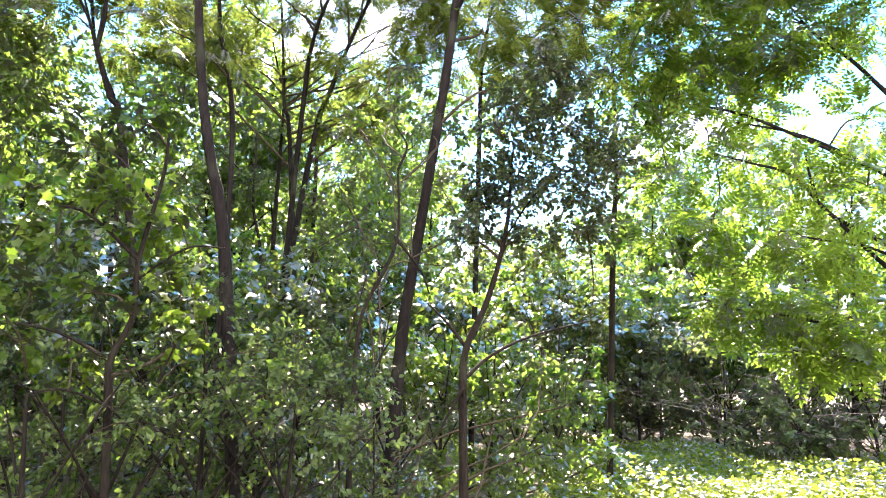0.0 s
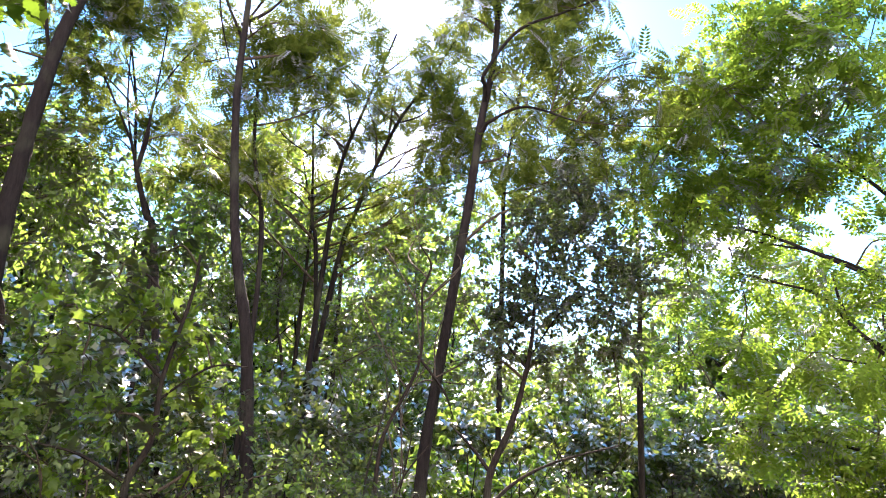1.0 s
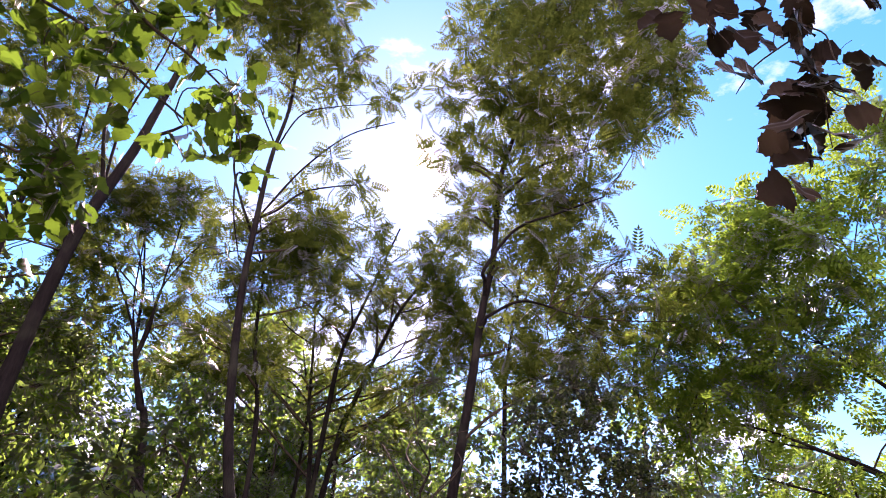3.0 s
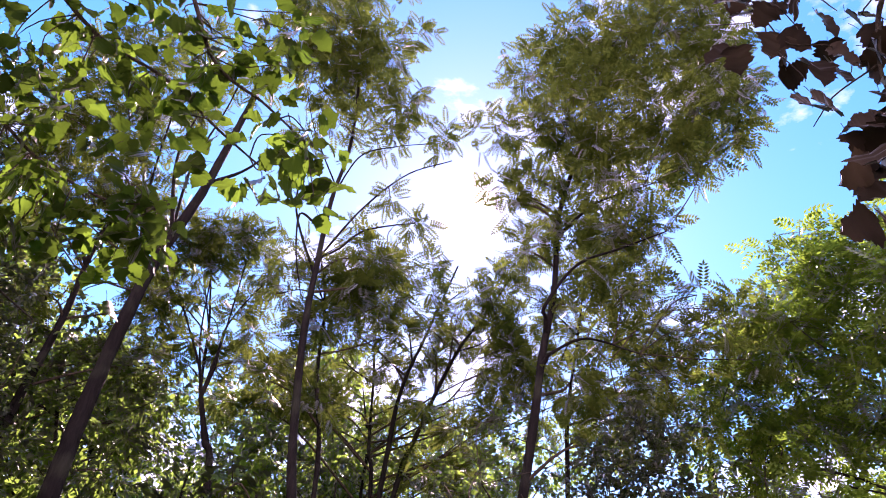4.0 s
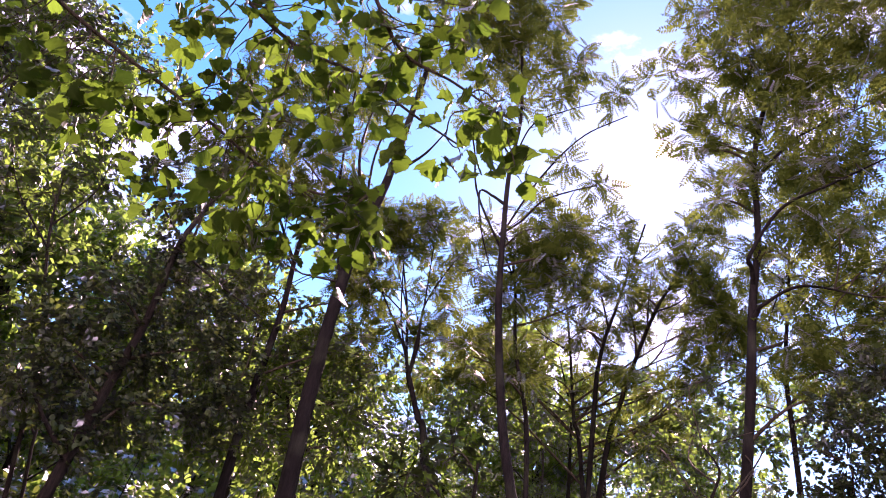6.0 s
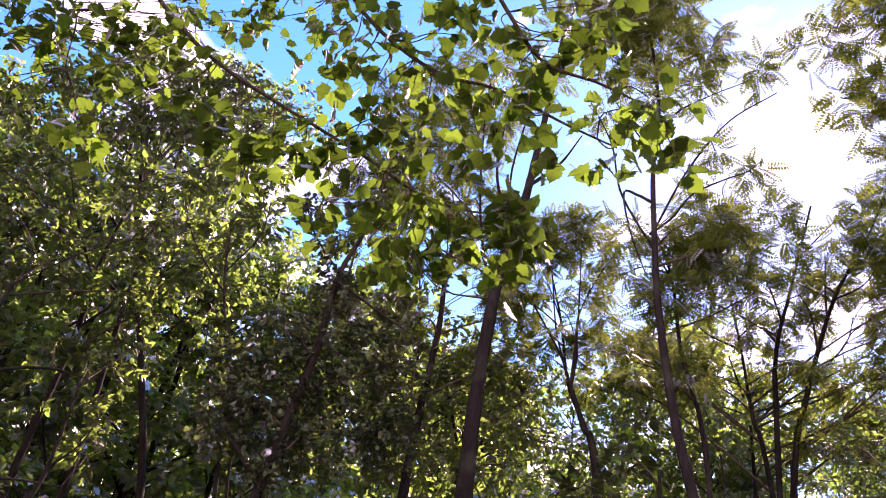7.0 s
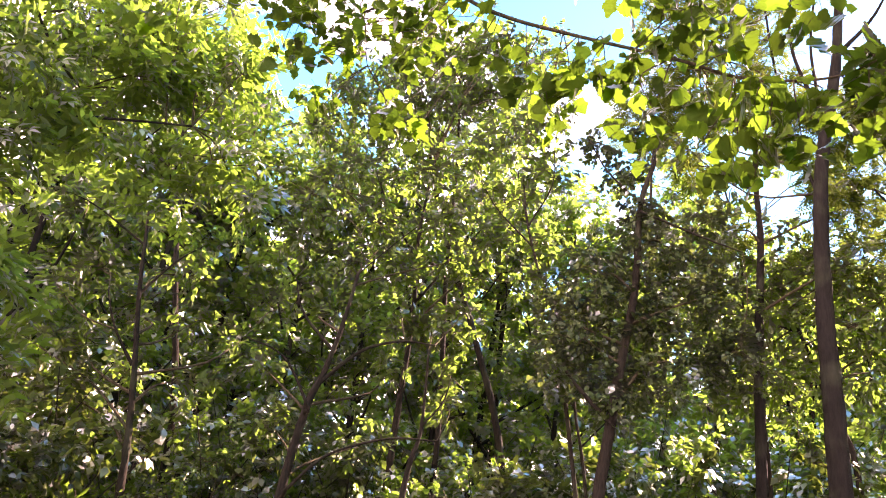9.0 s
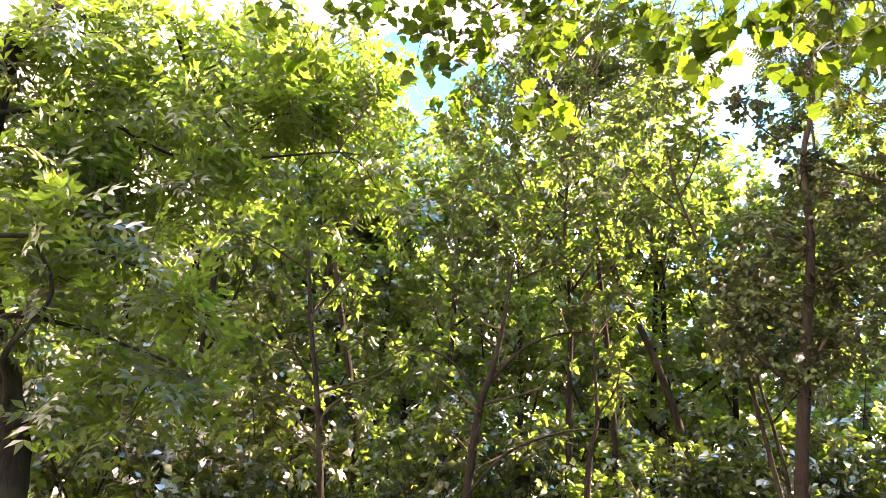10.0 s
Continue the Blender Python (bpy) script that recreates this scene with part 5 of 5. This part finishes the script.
# ---- taller woodland behind ----
def wood_tree(label, height, width, seed, thick, low, leaves="far"):
    rng = np.random.default_rng(seed)
    lean = rng.normal(size=2) * 0.3
    trunk = [(0, 0, -0.05), (lean[0] * 0.3, lean[1] * 0.3, height * 0.3), (lean[0] * 0.7, lean[1] * 0.7, height * 0.65), (lean[0], lean[1], height * 0.95)]
    limbs, clumps = [], []
    for i in range(9):
        a = i * 2.4 + rng.uniform(-0.3, 0.3)
        z = height * (low + (0.8 - low) * i / 8)
        r = width * rng.uniform(0.6, 1.0) * (1.1 - 0.6 * i / 8)
        limbs.append([(lean[0] * z / height, lean[1] * z / height, z), (r * 0.5 * math.cos(a), r * 0.5 * math.sin(a), z + 0.06 * height), (r * math.cos(a), r * math.sin(a), z + 0.13 * height)])
    for i in range(34):
        z = height * (low + (1.0 - low) * rng.uniform(0, 1) ** 0.9)
        a = rng.uniform(0, 6.28)
        r = width * math.sqrt(rng.uniform(0.03, 1)) * (1.08 - 0.7 * (z / height) ** 2)
        clumps.append((lean[0] + r * math.cos(a), lean[1] + r * math.sin(a), z, rng.uniform(0.38, 0.66)))
    return tree("woodland_tree", label, trunk, (0.085, 0.02), limbs, clumps, (), leaves, thick, seed, SHADED_BARK, None, "woodland trees", 3, 5)


WOODS = [
    wood_tree("woodland tree with loose sunlit green crown", 8.0, 1.9, 401, 0.72, 0.2),
    wood_tree("woodland tree with dense leafy crown and dark trunk", 8.0, 1.7, 402, 0.8, 0.15),
    wood_tree("slender woodland tree with gappy backlit crown", 8.0, 1.4, 403, 0.68, 0.22),
]
for ob, (left, away) in zip(WOODS, [(23.5, 16.5), (50, 15.5), (14, 16.5)]):
    ob.matrix_basis = pose(*at_bearing(left, away), 0, 0, 0, left * 5) @ Matrix.Scale(1.05, 4)
# which tree, degrees left, metres away, height
STANDS = [
    (1, 5, 16, 6.2), (0, 11, 16.5, 6.8), (1, 17, 16, 7.0), (1, 20, 15.5, 5.8), (0, 27.5, 15, 6.9), (1, 32, 15, 7.1), (1, 36, 14.5, 7.2),
    (1, -11, 21, 4.4), (0, -16, 19, 6.0), (1, -20, 18.5, 6.2), (0, -25, 19, 6.5), (1, -30, 18.5, 6.6), (0, -35, 19.5, 7.0), (1, -40, 18, 7.0),
]
STANDS += [
    (2, 2, 17, 6.4), (2, 8, 18, 7.4), (2, 3.5, 22, 10.4), (2, -2, 24, 5.0), (2, -8, 24, 4.6), (1, -5, 16, 4.3), (1, -7.5, 15, 4.3), (1, -9.5, 16.2, 4.6), (1, -12, 15.5, 4.5), (1, -14.5, 22, 5.5), (1, -18, 22, 8.5), (0, -23, 23, 8.5), (1, -27.5, 23, 8.2), (0, 18, 17, 9.2), (1, 22, 17, 5.2), (1, 25.5, 16, 5.4), (2, 34, 15.5, 8.4), (0, 38, 15.5, 7.8), (2, 43, 15, 8.2),
]
BEYOND = [
    (2, 59, 15, 10.2), (0, 64, 14.5, 9.8), (2, 70, 14, 9.6), (2, 76, 14, 9.4), (0, 82, 14, 9.6), (2, 88, 13.5, 9.7), (0, 95, 13, 10.0), (2, 101, 13.5, 10.4), (0, 108, 12.5, 10.0),
    (1, 46, 16, 9.8), (1, 55, 15.5, 9.4), (1, 61, 15, 10.2), (1, 67, 15, 8.6), (0, 73, 15, 8.8), (1, 79, 15, 8.6), (1, 85, 15, 8.6), (1, 92, 14.5, 9.0), (1, 98, 14.5, 9.2),
]
for kind, left, away, height in STANDS + BEYOND:
    x, y = at_bearing(left, away)
    copy_thing(WOODS[kind], pose(x, y, 0, 0, 0, left * 11 + away * 37) @ Matrix.Scale(height / 8.0, 4))

# ---- the depth of the wood, all round; the trees behind are unseen ----
DEEP = [
    wood_tree("far woodland tree with broad dense crown", 8.0, 2.1, 411, 1.0, 0.06, "distant"),
    wood_tree("far woodland tree with tall leafy crown", 8.0, 1.8, 412, 1.0, 0.1, "distant"),
]
for ob, (left, away) in zip(DEEP, [(-44, 26), (118, 20)]):
    ob.matrix_basis = pose(*at_bearing(left, away), 0, 0, 0, left * 5)
rng = np.random.default_rng(88)
for k in range(32):
    left = -40 + 5.0 * k
    for row, away in enumerate((19.5, 25.5)):
        bearing = left + 2.5 * row + rng.uniform(-1, 1)
        rise = 0.17 if bearing < -15 else 0.13 if bearing < 1 else 0.24 if bearing < 33 else 0.34
        height = 1.6 + away * rise * rng.uniform(0.8, 1.15)
        copy_thing(DEEP[(k + row) % 2], pose(*at_bearing(bearing, away + rng.uniform(-1.5, 1.5)), 0, 0, 0, k * 77) @ Matrix.Scale(height / 8.0, 4))
# unseen trees behind the walker, added to hold back sky light
for k in range(15):
    bearing, away = 126 + 13.5 * k + rng.uniform(-3, 3), rng.uniform(13.0, 17.0)
    copy_thing(DEEP[k % 2], pose(*at_bearing(bearing, away), 0, 0, 0, k * 53) @ Matrix.Scale(rng.uniform(0.75, 0.95), 4))

# ---- sunlit meadow and grey bushes at its edge ----
def meadow():
    rng = np.random.default_rng(71)
    n = 26000
    left, away = rng.uniform(-35, -9, n), rng.uniform(7.2, 13.2, n)
    x, y = -away * np.sin(np.radians(left)), away * np.cos(np.radians(left))
    hum = 0.5 + 0.5 * np.sin(x * 2.1) * np.cos(y * 1.7)
    pos = np.stack([x, y, rng.uniform(-0.05, 0.32, n) * (0.5 + hum)], -1)
    way = rng.normal(size=(n, 3)) * np.array([1, 1, 0.35]) + np.array([0, 0, 0.25])
    up = rng.normal(size=(n, 3)) * 0.5 + np.array([0, 0, 1.0])
    ob = new("meadow_weeds", leaf_mesh("meadow_weeds", "far", pos, way, up, rng, MEADOW_LEAF, 0.6))
    tagged(ob, "bright sunlit low weeds covering the clearing", "weeds", kind="stuff")
    n = 9000
    left, away = rng.uniform(-35, -8, n), rng.uniform(7, 14, n)
    pos = np.stack([-away * np.sin(np.radians(left)), away * np.cos(np.radians(left)), np.full(n, -0.06)], -1)
    way = rng.normal(size=(n, 3)) * np.array([0.4, 0.4, 0.1]) + np.array([0, 0, 1.0])
    up = rng.normal(size=(n, 3)) + np.array([0, 0, 0.1])
    ob = new("meadow_grass", leaf_mesh("meadow_grass", "grass", pos, way, up, rng, MEADOW_LEAF, 1.2))
    tagged(ob, "sunlit yellow-green grass blades of the clearing", "grass", kind="stuff")


meadow()


def undergrowth():
    rng = np.random.default_rng(72)
    n = 11000
    left, away = rng.uniform(-8, 112, n), 3.4 + 8.0 * rng.uniform(0, 1, n) ** 0.8
    x, y = -away * np.sin(np.radians(left)), away * np.cos(np.radians(left))
    hum = np.clip(0.6 + 0.7 * np.sin(x * 1.7 + 0.4) * np.cos(y * 1.9), 0.1, 1.3)
    pos = np.stack([x, y, rng.uniform(-0.06, 0.38, n) * hum], -1)
    way = rng.normal(size=(n, 3)) * np.array([1, 1, 0.4]) + np.array([0, 0, 0.2])
    up = rng.normal(size=(n, 3)) * 0.5 + np.array([0, 0, 1.0])
    ob = new("undergrowth_weeds", leaf_mesh("undergrowth_weeds", "far", pos, way, up, rng, MEDIUM_LEAF, 0.8))
    tagged(ob, "low green weeds on the woodland floor under the trees", "weeds", kind="stuff")


undergrowth()
for left, away, h, w, s in [(-15.5, 13.6, 2.1, 1.0, 321), (-21.5, 13.2, 2.2, 1.1, 322), (-26.5, 13.0, 1.9, 0.9, 323), (-31.5, 13.6, 2.3, 1.1, 324), (-37, 13.0, 2.3, 1.0, 325)]:
    ob = thicket_bush("grey-green dry bush with bare twigs beside the clearing", h, w, "medium", s, GREY_LEAF, 0.55)
    rng = np.random.default_rng(s)
    dead = Wood()
    for k in range(16):
        foot = np.array([rng.normal() * 0.25, rng.normal() * 0.25, rng.uniform(0.2, 0.6) * h])
        tip = foot + np.array([rng.normal() * 0.8, rng.normal() * 0.6 - 0.4, rng.uniform(-0.1, 0.5)]) * w
        mid = (foot + tip) / 2 + rng.normal(size=3) * 0.12
        dead.branch(smooth_line([foot, mid, tip], 9), 0.011, 0.004, 5, 0.05, rng)
        dead.branch(smooth_line([mid, mid + rng.normal(size=3) * 0.2, mid + (tip - mid) * 0.8 + rng.normal(size=3) * 0.3], 7), 0.006, 0.002, 4)
    part("twig_spray", dead.mesh("twig_spray", GREY_TWIG), ob, "pale grey dry twigs")
    ob.matrix_basis = pose(*at_bearing(left, away), 0)

# ---- the overhanging branch close by ----
def broad_leaf(seed, jagged, material):
    """One broad leaf with a wavy, toothed rim, folded a little along its midrib; jagged ones are rounder, with shallow lobes."""
    rng = np.random.default_rng(seed)
    n = 17
    s = np.linspace(0, 1, n)
    half = (0.5 if jagged else 0.42) * np.sin(math.pi * s ** 0.72) ** (0.6 if jagged else 0.7) * (1 + 0.1 * rng.normal())
    tooth = 1 + (0.1 if jagged else 0.08) * np.where(np.arange(n) % 2 == 0, 1, -1) + (0.05 if jagged else 0.06) * rng.normal(size=n) + (0.16 if jagged else 0.14) * np.sin(s * 13 + rng.uniform(0, 6))
    curl = rng.uniform(0.05, 0.5)
    fold = rng.uniform(0.1, 0.35)
    twist = rng.normal() * 0.35
    wave = 0.03 * rng.normal(size=(2, n))
    mid = np.stack([s, 0.03 * np.sin(3 * s), -curl * s ** 2], -1)
    v = [mid]
    for k, sgn in enumerate((1, -1)):
        w = half * tooth
        v.append(np.stack([s - 0.05 * (half > 0.1), sgn * w, -curl * s ** 2 + fold * half + sgn * twist * w * s + wave[k]], -1))
    v = np.concatenate(v)
    f = []
    for i in range(n - 1):
        f.append([i, i + 1, n + i + 1, n + i])
        f.append([i + 1, i, 2 * n + i, 2 * n + i + 1])
    f = np.array(f)
    return mesh_from("leaf", v, f.ravel(), np.arange(len(f)) * 4, material, True)


STEM_A = [(-3.03, 0.61, 4.30), (-2.73, 0.88, 3.92), (-2.56, 1.03, 3.76), (-2.29, 1.20, 3.57), (-1.94, 1.42, 3.34), (-1.72, 1.51, 3.17),
     (-1.44, 1.55, 3.03), (-1.23, 1.57, 3.03)]
STEM_B = [(-2.28, 1.03, 4.58), (-2.02, 1.24, 4.07), (-1.69, 1.40, 3.71), (-1.41, 1.51, 3.57), (-1.14, 1.56, 3.34), (-0.96, 1.60, 3.20)]
STEM_C = [(-1.61, 1.34, 4.47), (-1.36, 1.42, 3.90), (-1.20, 1.47, 3.59), (-1.00, 1.52, 3.44), (-0.83, 1.54, 3.28)]
STEM_D = [(-3.67, -0.92, 4.59), (-3.74, -0.32, 4.37), (-3.66, 0.13, 4.34), (-3.52, 0.59, 4.29), (-3.48, 0.72, 3.90)]
STEM_E = [(1.06, 1.15, 3.85), (0.95, 1.29, 3.64), (0.90, 1.32, 3.45), (0.88, 1.33, 3.28), (0.90, 1.32, 3.09)]
STEM_F = [(0.94, 1.41, 4.26), (0.80, 1.49, 4.02), (0.71, 1.53, 3.86)]
GROUPS_A = [(-2.85, 0.71, 3.61), (-2.79, 0.72, 3.28), (-2.64, 0.84, 3.94), (-2.59, 0.97, 3.59), (-2.49, 1.07, 3.45), (-2.38, 1.16, 3.28),
     (-2.30, 1.20, 3.41), (-2.18, 1.28, 3.43), (-2.07, 1.35, 3.35), (-2.03, 1.32, 3.04), (-1.97, 1.39, 3.42), (-1.84, 1.46, 3.20),
     (-1.81, 1.42, 2.94), (-1.74, 1.49, 2.91), (-1.67, 1.49, 3.04), (-1.57, 1.57, 2.89), (-1.51, 1.56, 3.00), (-1.40, 1.58, 2.92),
     (-1.28, 1.59, 2.94), (-1.24, 1.56, 3.04), (-1.73, 1.50, 3.30)]
GROUPS_B = [(-2.27, 1.04, 3.95), (-2.14, 1.16, 3.83), (-1.95, 1.26, 3.76), (-1.97, 1.39, 3.57), (-1.83, 1.40, 3.58), (-1.67, 1.42, 3.52),
     (-1.80, 1.36, 3.82), (-1.65, 1.44, 3.93), (-1.55, 1.46, 3.61), (-1.43, 1.49, 3.39), (-1.17, 1.55, 3.29), (-0.97, 1.59, 3.19),
     (-2.13, 1.18, 4.06), (-1.91, 1.31, 4.07)]
GROUPS_C = [(-1.34, 1.43, 3.77), (-1.23, 1.45, 3.52), (-1.14, 1.51, 3.74), (-1.02, 1.51, 3.63), (-0.83, 1.54, 3.32), (-0.80, 1.55, 3.14),
     (-1.48, 1.39, 3.96), (-1.03, 1.56, 3.90)]
GROUPS_D = [(-3.74, -0.34, 3.84), (-3.68, -0.14, 4.12), (-3.59, 0.28, 3.89), (-3.58, 0.35, 4.18), (-3.51, 0.63, 4.08), (-3.36, 0.91, 3.99),
     (-3.55, 0.45, 3.62), (-3.34, 0.82, 3.62), (-3.71, 0.11, 4.32), (-3.73, -0.53, 4.06), (-3.27, 1.00, 4.17),
     (-3.39, 0.19, 3.91), (-3.37, 0.38, 3.93), (-3.33, 0.56, 3.97), (-3.30, 0.70, 4.20), (-3.23, 0.92, 4.25), (-3.15, 1.11, 4.22), (-3.38, 0.33, 3.75), (-3.26, 0.83, 4.05), (-3.10, 1.23, 4.47), (-3.36, 0.44, 4.16), (-3.21, 0.98, 4.52), (-3.02, 1.38, 4.64)]
GROUPS_E = [(0.84, 1.36, 3.42), (0.73, 1.41, 3.25), (0.81, 1.37, 3.07), (0.78, 1.38, 3.03), (0.88, 1.33, 2.98), (0.94, 1.30, 3.25), (0.83, 1.36, 2.92), (1.00, 1.26, 3.49), (0.93, 1.30, 3.09), (0.93, 1.31, 3.56)]
GROUPS_F = [(0.59, 1.62, 3.95), (0.70, 1.58, 4.05), (0.77, 1.47, 3.75), (0.87, 1.42, 3.77), (0.75, 1.48, 3.51), (0.75, 1.48, 3.92), (0.83, 1.44, 3.60)]


def overhanging_tree(label, base, trunk_way, ways, stems, groups_of, shapes, joined, per_group, sizes, crown, seed, facing=(0, -0.1, 0.45), loose=1.0):
    """A tree behind the walker whose long thin branches hang into view."""
    rng = np.random.default_rng(seed)
    top = tagged(new("overhanging_tree"), label, "tree")
    base = np.array(base)
    top.location = base
    trunk = smooth_line([base + np.array(p) for p in trunk_way], 28)
    w = Wood()
    w.branch(trunk - base, 0.12, 0.05, 10, 0.03, rng)
    part("trunk", w.mesh("trunk", SHADED_YOUNG_BARK), top)
    twigs = Wood()
    made, rest = 0, []
    for (start, *way_points), stem, groups in zip(ways, stems, groups_of):
        ll = np.vstack([smooth_line([trunk[start], *way_points, stem[0]], 14)[:-1], smooth_line(stem, 8 * len(stem))])
        w = Wood()
        w.branch(ll - base, 0.013, 0.003, 7, 0.03, rng)
        part("branch", w.mesh("branch", TWIG_BARK), top)
        st = smooth_line(stem, 40)
        spots = [np.array(g) + off for g in groups for off in ((np.zeros(3), rng.normal(size=3) * 0.06) if per_group > 5 else (np.zeros(3),))]
        for g in spots:
            i = np.linalg.norm(st - g + np.array([0, 0, -0.15]), axis=1).argmin()
            bend = (st[i] + g) / 2 + rng.normal(size=3) * 0.03
            tw = smooth_line([st[i], bend, g, g + unit(g - st[i] + [0, 0, -0.12]) * 0.04], 12)
            twigs.branch(tw - base, 0.003, 0.0014, 5)
            for k in range(per_group):
                p = tw[min(11, 3 + k * 2)] + rng.normal(size=3) * 0.042
                way = unit(rng.normal(size=3) * np.array([0.9, 0.9, 0.5]) + np.array([0, 0, -0.6]))
                stalk = p + way * 0.03 + rng.normal(size=3) * 0.008
                twigs.branch(np.array([p, (p + stalk) / 2 + [0, 0, 0.004], stalk]) - base, 0.0011, 0.0008, 3)
                up = unit(rng.normal(size=3) * loose + np.array(facing))
                x = Vector(way)
                y = Vector(up).cross(x).normalized()
                z = x.cross(y)
                shape = shapes[(made * 5 + k) % len(shapes)]
                m = Matrix((x, y, z)).transposed().to_4x4()
                place = Matrix.Translation(Vector(stalk - base)) @ m @ Matrix.Scale(rng.uniform(*sizes), 4)
                if (k % 5 == 0 or per_group < 6) and made < 300:
                    part("leaf", shape, top).matrix_basis = place
                    made += 1
                else:
                    rest.append((shape, place))
    part("twig_work", twigs.mesh("twig_work", TWIG_BARK), top, kind="stuff")
    # an unseen crown behind the walker's head, added to block sky light
    n = 1200
    out = unit(rng.normal(size=(n, 3))) * rng.uniform(0.45, 1.0, n)[:, None] ** 0.5
    pos = np.array(crown) + out * np.array([2.0, 1.7, 1.3])
    part("crown", leaf_mesh("crown", "far", pos - base, rng.normal(size=(n, 3)) + [0, 0, -0.4], rng.normal(size=(n, 3)) * 0.5 + [0, 0, 1.0], rng, joined, 1.1), top, kind="stuff")
    if not rest:
        return
    v, f, count = [], [], 0
    for me, place in rest:
        co = np.empty(len(me.vertices) * 3)
        me.vertices.foreach_get("co", co)
        loops = np.empty(len(me.loops), dtype=int)
        me.loops.foreach_get("vertex_index", loops)
        pm = np.array(place)
        v.append(co.reshape(-1, 3) @ pm[:3, :3].T + pm[:3, 3])
        f.append(loops + count)
        count += len(me.vertices)
    f = np.concatenate(f)
    part("leafage", mesh_from("leafage", np.concatenate(v), f, np.arange(len(f) // 4) * 4, joined, True), top, kind="stuff")


overhanging_tree("tree with broad toothed green leaves hanging from thin branches overhead", (-2.3, -2.8, -0.05), [(0, 0, 0), (0.05, 0.05, 2.0), (-0.1, 0.25, 3.8), (-0.15, 0.6, 5.4)],
     [(19, (-3.3, -1.2, 4.9)), (23, (-2.6, -0.8, 5.2)), (25, (-1.9, -0.6, 5.4)), (17, (-3.2, -1.9, 4.5))], [STEM_A, STEM_B, STEM_C, STEM_D], [GROUPS_A, GROUPS_B, GROUPS_C, GROUPS_D],
     [broad_leaf(s, False, NEAR_LEAF) for s in range(40, 49)], NEAR_LEAF_JOINED, 11, (0.045, 0.1), (-2.4, -3.4, 6.4), 7)
# the shade on these hanging leaves comes from their material colour
overhanging_tree("tree with large shaded lobed leaves hanging overhead", (2.0, -2.4, -0.05), [(0, 0, 0), (-0.05, 0.05, 2.0), (-0.1, 0.25, 3.6), (-0.2, 0.5, 5.0)],
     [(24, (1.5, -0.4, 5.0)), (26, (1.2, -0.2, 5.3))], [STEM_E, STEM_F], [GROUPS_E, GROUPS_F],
     [broad_leaf(s, True, SHADED_LEAF) for s in range(60, 66)], SHADED_LEAF, 4, (0.085, 0.13), (2.0, -3.2, 6.0), 6, (0.2, -1.0, 0.2), 0.5)
